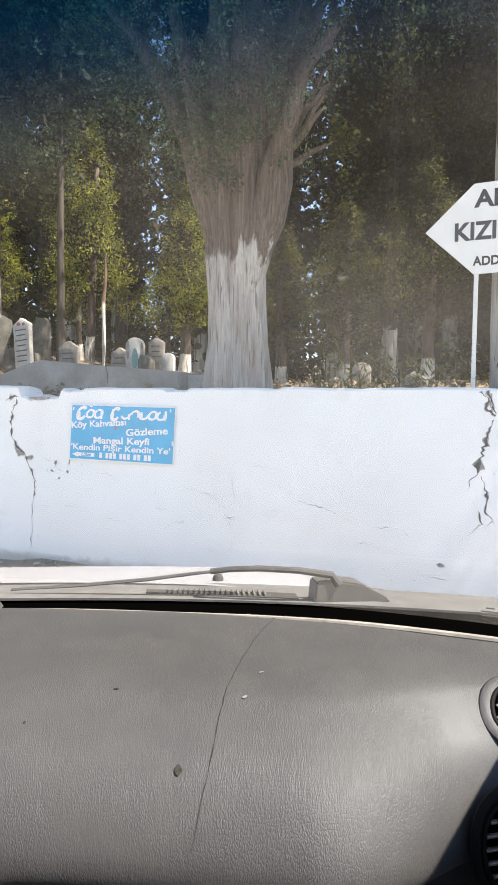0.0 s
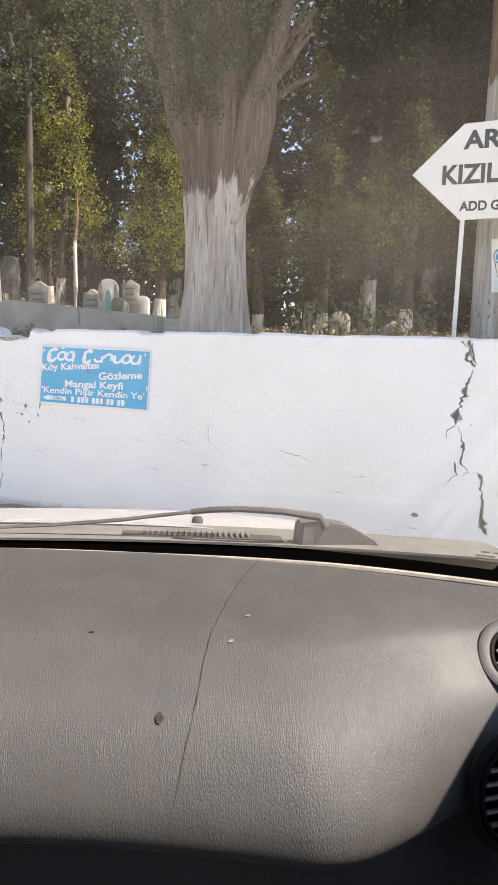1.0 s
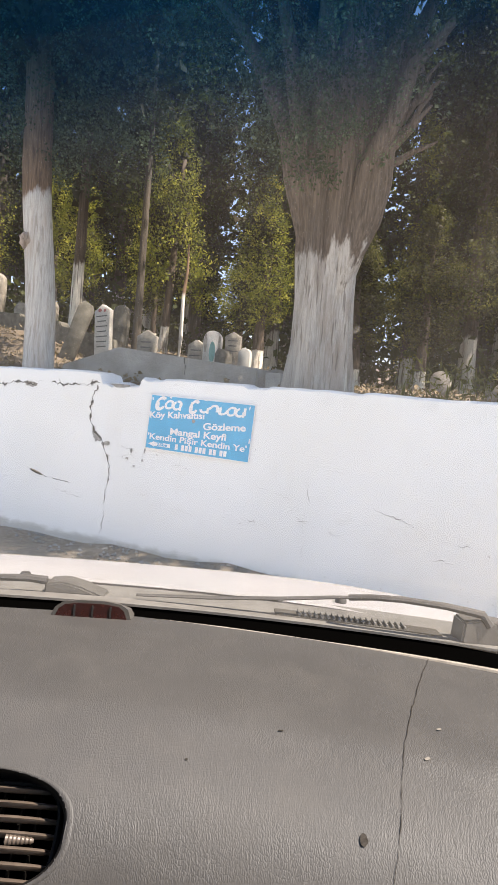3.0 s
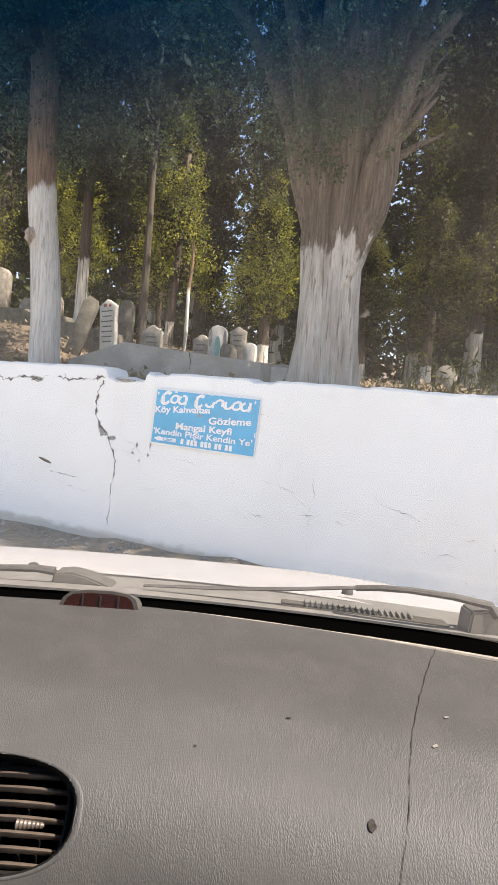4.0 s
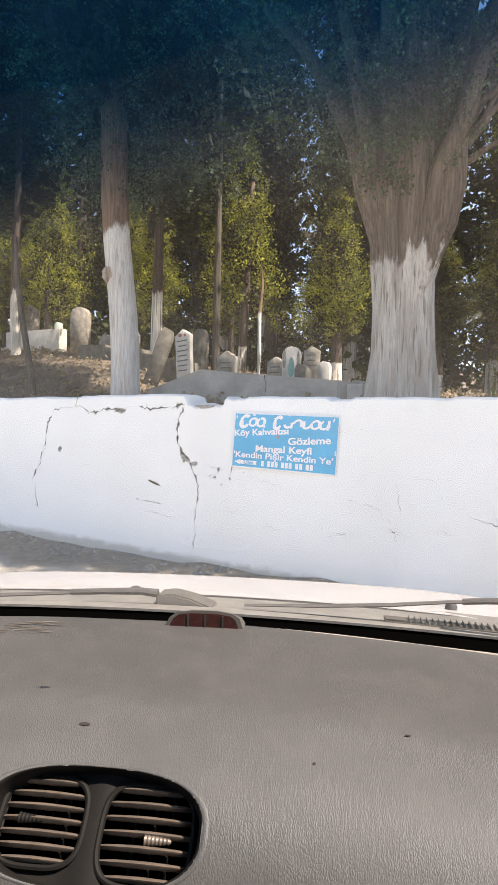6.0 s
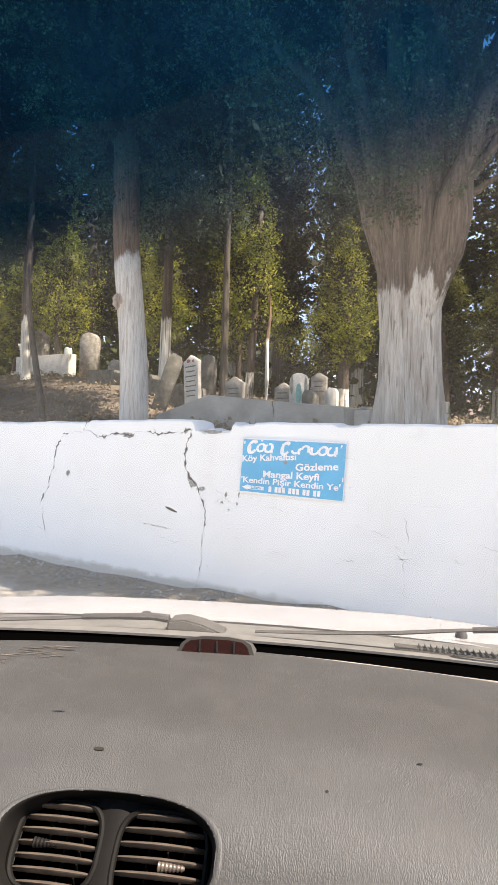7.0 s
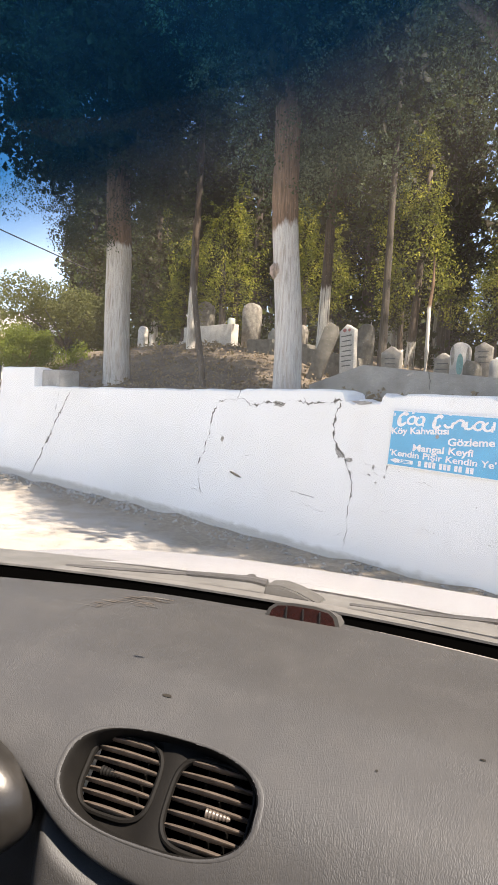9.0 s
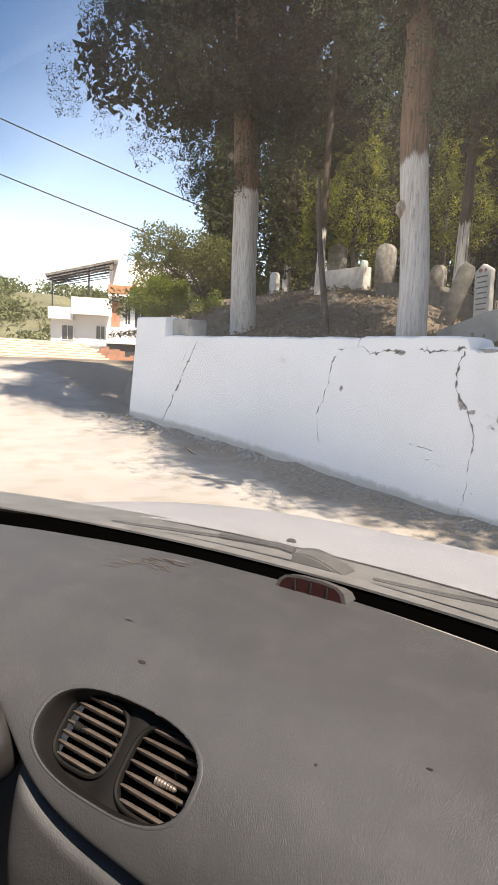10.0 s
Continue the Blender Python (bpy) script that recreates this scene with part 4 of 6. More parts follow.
def wiper(cover, arm, blade):
    (x0, x1, y, z0, z1) = cover
    bm = bmesh.new()
    prof = [(x0, z0), (x0 + 0.003, z1 - 0.004), (x0 + 0.03, z1), (x0 + 0.6 * (x1 - x0), z1 - 0.006), (x1, z0 + 0.010), (x1 + 0.004, z0)]
    a = [bm.verts.new((x, y, z)) for x, z in prof]
    b = [bm.verts.new((x, y + 0.05, z - 0.002)) for x, z in prof]
    bm.faces.new(a)
    bm.faces.new(b[::-1])
    for k in range(6):
        bm.faces.new((a[k], a[k - 1], b[k - 1], b[k]))
    bmesh.ops.recalc_face_normals(bm, faces=bm.faces)
    bmesh.ops.bevel(bm, geom=list(bm.edges), offset=0.003, segments=2, affect="EDGES")
    w = part("wiper", bm, M_COVER, car, "grey wiper arm cover and black blade")
    bm = bmesh.new()
    tube(bm, arm, [0.0075, 0.0066, 0.0056, 0.0052, 0.0050, 0.005][:len(arm)], 8)
    part("arm", bm, M_WIPER, w)
    bm = bmesh.new()
    n = len(blade)
    tube(bm, blade, [0.003 + 0.003 * math.sin(math.pi * min(1, (i + 0.4) / n)) for i in range(n)], 6, True, 0.5)
    part("blade", bm, M_WIPER, w, "faded black wiper blade")


wiper((0.592, 0.722, 0.020, 0.860, 0.903), [(0.634, 0.02, 0.896), (0.622, 0.022, 0.912), (0.565, 0.025, 0.920), (0.50, 0.035, 0.922), (0.455, 0.045, 0.919), (0.42, 0.055, 0.913)],
      [(0.49, 0.055, 0.918), (0.40, 0.070, 0.907), (0.31, 0.085, 0.893), (0.20, 0.10, 0.881), (0.08, 0.11, 0.873)])
wiper((-0.075, 0.026, 0.115, 0.852, 0.883), [(-0.07, 0.12, 0.882), (-0.10, 0.12, 0.884), (-0.16, 0.115, 0.882), (-0.22, 0.11, 0.879)],
      [(-0.14, 0.12, 0.882), (-0.24, 0.11, 0.876), (-0.34, 0.10, 0.870), (-0.46, 0.075, 0.866)])
for x, y in ((0.446, 0.243), (-0.143, 0.240)):
    bm = bmesh.new()
    lathe(bm, [(0.011, -0.004), (0.011, 0.006), (0.008, 0.012), (0.003, 0.013)], 14, Matrix.Translation((x, y, 0.846)))
    part("washer_nozzle", bm, M_WIPER, car)
bm = bmesh.new()
box(bm, -0.0017, 0.0017, -0.012, 0.012, -0.001, 0.004, 0.0006, 1)
rib_me = bpy.data.meshes.new("grille_rib")
bm.to_mesh(rib_me)
bm.free()
rib_me.materials.append(M_GREYPL)
grille = strip("cowl_grille", M_TRIM, 0.020, 0.8685, 0.053, 0.8675, 0.31, 0.57, 20)
for k in range(19):
    x = 0.349 + 0.0092 * k
    put("grille_rib", rib_me, grille, pose(x, cowl_y(x) + 0.036, 0.869))


# ---- side vents at the passenger's end
def round_vent(name, m, r, label, hw=1.0, tilt=0.0, rim=M_VINYL_SMOOTH, thick=0.005, slat=M_SLAT, blade=(0.0022, 1.4)):
    v = part(name, ring_bm(super_pts(0, 0, r * hw, r, 2.3, 48), thick, m, -0.001, 0.006 / thick), rim, car, label)
    # black disc on the uncut dash, standing for a shaded hollow
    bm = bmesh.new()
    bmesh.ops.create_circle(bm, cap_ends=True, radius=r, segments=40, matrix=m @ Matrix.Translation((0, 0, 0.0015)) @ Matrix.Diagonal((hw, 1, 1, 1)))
    part("duct_shade", bm, M_GAP, v)
    part("inner_rim", ring_bm(super_pts(0, 0, r * hw * 0.86, r * 0.86, 2.3, 48), 0.003, m, 0.0015, 1.0), M_VINYL_SMOOTH, v)
    for k in range(7):
        w = -r * 0.8 + 1.6 * r * (k + 0.5) / 7
        half = hw * 0.86 * math.sqrt(max(0.0005, (r * 0.98) ** 2 - (w / 0.9) ** 2))
        bm = bmesh.new()
        tube(bm, [(-half + 2 * half * i / 6, w, 0.003) for i in range(7)], blade[0], 8, True, blade[1])
        bm.transform(m @ pose(0, 0, 0, 0, 0, tilt))
        part("slat", bm, slat, v)
    return v


def frame_on(c, n, up=(0, 0, 1)):
    n = Vector(n).normalized()
    x = Vector(up).cross(n).normalized()
    y = n.cross(x)
    return Matrix(((x.x, y.x, n.x, c[0]), (x.y, y.y, n.y, c[1]), (x.z, y.z, n.z, c[2]), (0, 0, 0, 1)))


round_vent("side_vent", frame_on((0.716, -0.417, 0.748), (0.10, -0.97, 0.15)), 0.056, "round dark side air vent")


# pale worn edge of the dash under the windscreen
bm = bmesh.new()
tube(bm, [(0.10 + 0.0216 * i, edge_y(0.10 + 0.0216 * i) + 0.001, 0.8705 + 0.0035 * min(1, max(0, i - 11) / 12)) for i in range(38)], [0.0016 + 0.0034 * min(1, max(0, i - 13) / 12) for i in range(38)], 8)
part("edge_strip", bm, simple("pale_worn_edge", (0.24, 0.225, 0.20), 0.6, vary=0.3, scale=25), car, "pale worn edge of the dashboard")


# ---- marks on the dash
def dash_at(x, y):
    """The point of the upper dash at local x and y."""
    best = min(range(0, 640), key=lambda k: abs(dash_point(x, k / 1000).y - y))
    p = dash_point(x, best / 1000)
    p.z += 0.0015 * noise.noise((x * 6, p.y * 6, 0))
    return p, (dash_point(x, (best + 5) / 1000) - dash_point(x, best / 1000)).normalized()


def ribbon_on_dash(name, pts, widths, mat, label=""):
    bm = bmesh.new()
    prev = None
    for (x, y), w in zip(pts, widths):
        p, d = dash_at(x, y)
        n = Vector((1, 0, 0)).cross(d)
        n = n if n.z > 0 else -n
        p = p + n * 0.0012
        a, b = bm.verts.new(p - Vector((w, 0, 0))), bm.verts.new(p + Vector((w, 0, 0)))
        if prev:
            bm.faces.new((prev[0], prev[1], b, a))
        prev = (a, b)
    bmesh.ops.recalc_face_normals(bm, faces=bm.faces)
    part(name, bm, mat, dash, label)


M_TAN = simple("sunlit_tan_plastic", (0.15, 0.135, 0.11), 0.6, vary=0.3, scale=40)
p, d = dash_at(0.768, -0.347)
nrm = (dash_at(0.80, -0.347)[0] - dash_at(0.735, -0.347)[0]).cross(-d).normalized()
nrm = nrm if nrm.z > 0 else -nrm
round_vent("demister_vent", frame_on(p + nrm * 0.003, nrm, (0, 1, 0.3)) @ pose(0, 0, 0, 0, 0, -22), 0.043, "oval demister vent with slanted tan slats", 1.30, 44, M_VINYL, 0.008, M_TAN, (0.0034, 0.7))
# printed glass marks in the corner of the windscreen
for gx, gf, gw in ((0.822, 0.060, 0.006), (0.836, 0.060, 0.005), (0.826, 0.046, 0.013), (0.829, 0.037, 0.014), (0.832, 0.029, 0.015)):
    g = glass_point(gx, gf)
    bm = bmesh.new()
    box(bm, -gw, gw, -0.0012, 0.0012, 0, 0.0004)
    bm.transform(Matrix.Translation(g + Vector((0, -0.004, 0.002))) @ pose(0, 0, 0, 35, 0, -26))
    part("printed_mark", bm, M_BLACK, ws)
M_SPLIT = simple("dark_split", (0.028, 0.026, 0.023), 0.9, vary=0.2, scale=90)
M_BURN = simple("burnt_vinyl", (0.034, 0.032, 0.030), 0.9, vary=0.5, scale=260)
for mt in (M_SPLIT, M_BURN):
    mt.node_tree.nodes["Principled BSDF"].inputs["Specular IOR Level"].default_value = 0.05
pts, wid = [], []
rc = random.Random(8)
for k in range(46):
    f = k / 45
    y = -0.072 - 0.355 * f
    x = float(np.interp(f, (0, 0.44, 0.60, 0.73, 0.86, 1), (0.512, 0.443, 0.421, 0.407, 0.395, 0.376))) + 0.0012 * noise.noise((f * 9, 3, 0)) + 0.0007 * rc.uniform(-1, 1)
    pts.append((x, y))
    wid.append((0.00045 if f < 0.5 else 0.00032) * rc.uniform(0.4, 1.3))
ribbon_on_dash("crack", pts, wid, M_SPLIT, "thin split in the vinyl")
for x, y, l, w in ((-0.052, -0.275, 0.010, 0.0022), (0.196, -0.304, 0.003, 0.0009), (0.292, -0.270, 0.005, 0.0010)):
    n = 15
    ribbon_on_dash("scuff_mark", [(x + 0.12 * w * math.sin(i), y - w + 2 * w * i / (n - 1)) for i in range(n)], [l * math.sqrt(max(0.02, 1 - (2 * i / (n - 1) - 1) ** 2)) * 0.6 for i in range(n)], M_SPLIT)
M_PALE = simple("pale_scratch", (0.13, 0.125, 0.115), 0.8, vary=0.2, scale=50)
for x, y, l in ((0.437, -0.305, 0.005), (0.462, -0.262, 0.005)):
    ribbon_on_dash("scratch", [(x + 0.4 * k * 0.002, y - 0.002 + 0.001 * k) for k in range(5)], [l * q for q in (0.1, 0.5, 0.6, 0.4, 0.1)], M_PALE)
p, d = dash_at(0.363, -0.375)
n = Vector((1, 0, 0)).cross(d)
n = n if n.z > 0 else -n
bm = bmesh.new()
bmesh.ops.create_circle(bm, cap_ends=True, radius=0.0052, segments=40, matrix=frame_on(p + n * 0.0012, n, (0, 1, 0)) @ Matrix.Diagonal((0.8, 1.1, 1, 1)))
for v in bm.verts:
    v.co += (v.co - (p + n * 0.0012)) * 0.30 * noise.noise(v.co * 160)
part("burn_mark", bm, M_BURN, dash, "small dark burn mark")
# the squashed insect stuck to the windscreen
bm = bmesh.new()
bmesh.ops.create_uvsphere(bm, u_segments=12, v_segments=8, radius=1.0, matrix=Matrix.Translation((0.024, -0.294, 1.116)) @ pose(0, 0, 0, 0, 25, 15) @ Matrix.Diagonal((0.0070, 0.0015, 0.0013, 1)))
part("dirt_speck", bm, M_TRIM, car)
# instrument binnacle left of the vents
bm = bmesh.new()
bmesh.ops.create_uvsphere(bm, u_segments=32, v_segments=18, radius=1.0, matrix=Matrix.Translation((-0.245, -0.385, 0.742)) @ Matrix.Diagonal((0.095, 0.055, 0.066, 1)))
part("instrument_cowl", bm, simple("glossy_black_cowl", (0.020, 0.019, 0.018), 0.34, vary=0.3, scale=30, bump=0.05), car, "rounded dark instrument cowl")

# scraped brown patch on the driver's side of the dash
M_SCRAPE = simple("scraped_brown_vinyl", (0.075, 0.061, 0.050), 0.75, vary=0.4, scale=120)
for k in range(60):
    f = rc.uniform(-1, 1)
    x, y = -0.232 + 0.042 * f + 0.010 * rc.uniform(-1, 1), -0.075 + 0.030 * f - 0.020 * f * f + 0.028 * rc.uniform(-1, 1)
    l = rc.uniform(0.004, 0.016)
    ribbon_on_dash("worn_scrape", [(x + 0.004 * i, y - 0.0005 * (2 - i)) for i in range(5)], [l * q for q in (0.08, 0.7, 1.0, 0.5, 0.05)], (M_SCRAPE, M_SCRAPE, M_PALE, M_SCRAPE, M_SPLIT)[k % 5])

# ---------------------------------------------------------------- on the wall
def wall_strip(name, pts, widths, mat, parent, seed, lift=0.003, label="", jag=0.35):
    """A ragged strip lying on the wall's face along points (x, z)."""
    rng = random.Random(seed)
    dense = []
    for (x0, z0), (x1, z1), w0, w1 in zip(pts, pts[1:], widths, widths[1:]):
        n = max(2, int(math.hypot(x1 - x0, z1 - z0) / 0.016))
        for k in range(n):
            f = k / n
            dense.append((x0 + (x1 - x0) * f, z0 + (z1 - z0) * f, w0 + (w1 - w0) * f))
    dense.append((*pts[-1], widths[-1]))
    bm = bmesh.new()
    prev = None
    for i, (x, z, w) in enumerate(dense):
        a, b = dense[max(0, i - 1)], dense[min(len(dense) - 1, i + 1)]
        t = Vector((b[0] - a[0], b[1] - a[1])).normalized()
        j = 0.008 * rng.uniform(-1, 1) + 0.026 * noise.noise((x * 7, z * 7, seed)) + 0.012 * noise.noise((x * 26, z * 26, seed))
        x, z = x - t.y * j, z + t.x * j
        w *= max(0.06, 0.70 + 2.0 * noise.noise((x * 13, z * 13, seed + 5)))
        l, r = w * (1 + jag * rng.uniform(-1, 1)), w * (1 + jag * rng.uniform(-1, 1))
        q = [(x - t.y * l, z + t.x * l), (x + t.y * r, z - t.x * r)]
        cur = [bm.verts.new((px, front_y(px, pz) - lift, pz)) for px, pz in q]
        if prev:
            bm.faces.new((prev[0], prev[1], cur[1], cur[0]))
        prev = cur
    bmesh.ops.recalc_face_normals(bm, faces=bm.faces)
    return part(name, bm, mat, parent, label, smooth=False)


def patch(name, x, z, rx, rz, mat, seed, lift=0.0010, label=""):
    """A ragged chip where the plaster has come off."""
    rng = random.Random(seed)
    bm = bmesh.new()
    n = 18
    c = bm.verts.new((x, front_y(x, z) - lift * 0.4, z))
    ring = []
    for k in range(n):
        a = 2 * math.pi * k / n
        r = rng.uniform(0.55, 1.1)
        px, pz = x + rx * r * math.cos(a), min(z + rz * r * math.sin(a), top_z(x) - 0.012)
        ring.append(bm.verts.new((px, front_y(px, pz) - lift, pz)))
    for k in range(n):
        bm.faces.new((c, ring[k], ring[(k + 1) % n]))
    bmesh.ops.recalc_face_normals(bm, faces=bm.faces)
    return part(name, bm, mat, wall, label, smooth=False)


M_RUBBLE = simple("bare_rubble", (0.42, 0.40, 0.375), 0.95, vary=0.45, scale=25, bump=0.9, dist=0.02)
M_CHIP = simple("chipped_plaster", (0.50, 0.485, 0.465), 0.95, vary=0.4, scale=40, bump=0.9, dist=0.02)
CRACKS = [
    ([(-3.80, 1.26), (-3.836, 1.20), (-3.85, 1.09), (-3.83, 0.976), (-3.787, 0.90), (-3.70, 0.848), (-3.653, 0.76), (-3.606, 0.685), (-3.597, 0.566), (-3.61, 0.43), (-3.61, 0.30), (-3.607, 0.165), (-3.66, 0.02)], [0.012, 0.006, 0.008, 0.020, 0.024, 0.016, 0.003, 0.011, 0.007, 0.004, 0.005, 0.002, 0.003]),
    ([(-5.31, 1.21), (-5.16, 1.244), (-4.97, 1.266), (-4.864, 1.208), (-4.655, 1.235), (-4.486, 1.214), (-4.324, 1.264), (-4.154, 1.242), (-3.925, 1.268), (-3.78, 1.279)], [0.008, 0.004, 0.003, 0.004, 0.010, 0.014, 0.008, 0.011, 0.007, 0.013]),
    ([(-5.31, 1.21), (-5.394, 1.067), (-5.422, 0.908), (-5.434, 0.748), (-5.512, 0.637), (-5.543, 0.554)], [0.014, 0.009, 0.012, 0.009, 0.011, 0.006]),
    ([(-5.52, 0.52), (-5.50, 0.45), (-5.45, 0.32)], [0.004, 0.008, 0.004]),
    ([(-5.047, 1.266), (-5.02, 1.33), (-5.027, 1.345)], [0.004, 0.004, 0.006]),
    ([(-4.20, 1.29), (-4.17, 1.255), (-4.154, 1.242)], [0.002, 0.004, 0.005]),
    ([(-8.22, 1.23), (-8.48, 0.85), (-8.60, 0.62), (-8.80, 0.33), (-9.00, 0.02)], [0.010, 0.018, 0.020, 0.014, 0.012]),
    ([(-8.48, 1.22), (-8.54, 0.95), (-8.58, 0.70)], [0.004, 0.006, 0.004]),
    ([(-0.437, 1.335), (-0.415, 1.29), (-0.432, 1.24), (-0.405, 1.20), (-0.369, 1.183)], [0.010, 0.006, 0.007, 0.012, 0.006]),
    ([(-0.405, 1.335), (-0.382, 1.27), (-0.378, 1.22), (-0.366, 1.18)], [0.014, 0.008, 0.012, 0.005]),
    ([(-0.378, 1.16), (-0.413, 1.084), (-0.432, 1.00), (-0.433, 0.936), (-0.459, 0.852)], [0.006, 0.010, 0.009, 0.026, 0.012]),
    ([(-0.459, 0.852), (-0.508, 0.799), (-0.51, 0.732), (-0.459, 0.635), (-0.438, 0.614), (-0.427, 0.554), (-0.46, 0.517), (-0.489, 0.481)], [0.003, 0.003, 0.002, 0.004, 0.006, 0.005, 0.002, 0.001]),
    ([(-0.438, 0.614), (-0.401, 0.63)], [0.002, 0.003]),
    ([(-0.43, 0.83), (-0.418, 0.77), (-0.401, 0.707), (-0.401, 0.63), (-0.366, 0.576), (-0.302, 0.548), (-0.28, 0.467), (-0.266, 0.367), (-0.258, 0.267), (-0.245, 0.217)], [0.002, 0.002, 0.009, 0.004, 0.008, 0.008, 0.008, 0.008, 0.012, 0.014]),
    ([(-0.366, 0.576), (-0.427, 0.554)], [0.003, 0.003]),
    ([(-2.02, 0.80), (-1.98, 0.62), (-2.0, 0.42), (-1.98, 0.25)], [0.0005, 0.002, 0.001, 0.002]),
    ([(-4.241, 0.494), (-4.08, 0.49), (-3.933, 0.478)], [0.003, 0.005, 0.002]),
    ([(-4.131, 0.401), (-3.97, 0.40), (-3.813, 0.385)], [0.001, 0.003, 0.001]),
    ([(-2.35, 0.66), (-2.2, 0.64), (-2.1, 0.61)], [0.001, 0.003, 0.001]),
    ([(-1.55, 0.62), (-1.4, 0.60), (-1.3, 0.57)], [0.001, 0.003, 0.001]),
]
for k, (pts, wid) in enumerate(CRACKS):
    if max(wid) > 0.006:
        wall_strip("bare_edge", pts, [0.95 * w for w in wid], M_CHIP, wall, 100 + k, lift=0.0006, label="bare grey edge of a crack", jag=0.95)
    wall_strip("crack", pts, [(0.46 if max(wid) > 0.006 else 0.6) * w for w in wid], M_CRACK if max(wid) > 0.0045 else M_CHIP, wall, 100 + k, lift=0.0010, label="open crack in the plaster", jag=0.9)
rp = random.Random(77)
for x, z, rx, rz in ((-4.486, 1.228, 0.09, 0.028), (-3.60, 1.285, 0.17, 0.03), (-0.395, 1.275, 0.014, 0.045), (-0.10, 0.10, 0.12, 0.06), (-3.30, 0.80, 0.008, 0.030), (-3.31, 0.73, 0.012, 0.014), (-3.42, 0.79, 0.014, 0.022), (-3.45, 0.73, 0.020, 0.012), (-3.38, 0.68, 0.012, 0.010), (-3.75, 0.86, 0.05, 0.035), (-3.66, 0.82, 0.045, 0.025), (-5.203, 0.865, 0.030, 0.032), (-0.645, 0.292, 0.028, 0.016)):
    patch("bare_patch", x, z, rx, rz, M_CHIP if rx < 0.06 else M_RUBBLE, int(1000 * abs(x)), label="bare grey patch where plaster fell off")
for k in range(80):
    x = rp.uniform(-6.2, 0.5)
    patch("chip", x, rp.choice((rp.uniform(0.1, 1.2), rp.uniform(0.04, 0.25))), rp.uniform(0.003, 0.011), rp.uniform(0.002, 0.006), M_CHIP, k)

for k in range(44):
    x, z = rp.uniform(-6.0, 0.3), rp.choice((rp.uniform(0.35, 0.75), rp.uniform(0.15, 1.15)))
    l = rp.uniform(0.06, 0.28)
    wall_strip("scratch", [(x, z), (x + 0.5 * l, z + rp.uniform(-0.02, 0.02)), (x + l, z - rp.uniform(0.0, 0.05))], [0.0004, rp.uniform(0.0008, 0.0019), 0.0003], M_CHIP, wall, 400 + k, lift=0.0006, jag=0.95)
# old concrete block behind the raised far end of the wall
bm = bmesh.new()
box(bm, -9.15, -8.60, WALL_Y - 0.13, WALL_Y + 0.17, 1.1, 1.53, 0.03)
part("concrete_block", bm, M_CONC, wall, "stained bare concrete block")


# ---------------------------------------------------------------- advertising board and signs
def text_mesh(s, size, bold=0.0, spacing=1.0, align="CENTER", shear=0.0):
    cu = bpy.data.curves.new("lettering", "FONT")
    cu.body, cu.size, cu.align_x, cu.align_y, cu.offset, cu.space_character, cu.shear = s, size, align, "CENTER", bold, spacing, shear
    cu.extrude = 0.0006
    ob = bpy.data.objects.new("lettering", cu)
    scene.collection.objects.link(ob)
    me = bpy.data.meshes.new_from_object(ob.evaluated_get(bpy.context.evaluated_depsgraph_get()))
    bpy.data.objects.remove(ob)
    return me


M_BLUE = simple("faded_blue_print", (0.055, 0.40, 0.66), 0.45, vary=0.10, scale=5, bump=0.1)
M_WHITE = simple("white_print", (0.80, 0.80, 0.80), 0.5, vary=0.08, scale=12, bump=0.05)
M_NAVY = simple("dark_lettering", (0.035, 0.038, 0.045), 0.55, vary=0.3, scale=20)
M_SIGNW = simple("white_enamel_sign", (0.76, 0.75, 0.72), 0.4, vary=0.08, scale=6, bump=0.08)
M_SKYB = simple("sky_blue_lettering", (0.05, 0.33, 0.62), 0.45, vary=0.1, scale=10)
M_TEAL = simple("teal_paint", (0.15, 0.34, 0.33), 0.7, vary=0.3, scale=14)


def flat_bar(name, x0, x1, y0, y1, mat, parent, z=0.0045, label=""):
    bm = bmesh.new()
    box(bm, x0, x1, y0, y1, z - 0.0015, z)
    return part(name, bm, mat, parent, label, smooth=False)


def write(s, x, y, size, mat, parent, bold=0.0, turn=0.0, width=0.0, z=0.0045, shear=0.0, align="CENTER"):
    me = text_mesh(s, size, bold, 1.0, align, shear)
    me.materials.clear()
    me.materials.append(mat)
    k = 1.0
    if width:
        xs = [v.co.x for v in me.vertices]
        k = width / (max(xs) - min(xs))
    return put("lettering", me, parent, pose(x, y, z, 0, 0, turn) @ Matrix.Diagonal((k, 1, 1, 1)))


# local x along the wall, local y up, local z out of the wall
board = thing("advertising_board", pose(-2.855, WALL_Y - 0.037, 1.022, 86.3, 0.9, 0) @ Matrix.Diagonal((1.045, 1.055, 1, 1)), "blue printed advertising board with white lettering, screwed to the wall", "sign")
bm = bmesh.new()
box(bm, -0.415, 0.405, -0.198, 0.196, -0.006, 0.0, 0.002, 1)
part("backing", bm, M_WHITE, board)
bm = bmesh.new()
box(bm, -0.408, 0.399, -0.186, 0.184, -0.001, 0.003)
part("panel", bm, M_BLUE, board, "sky blue panel with a worn white edge")
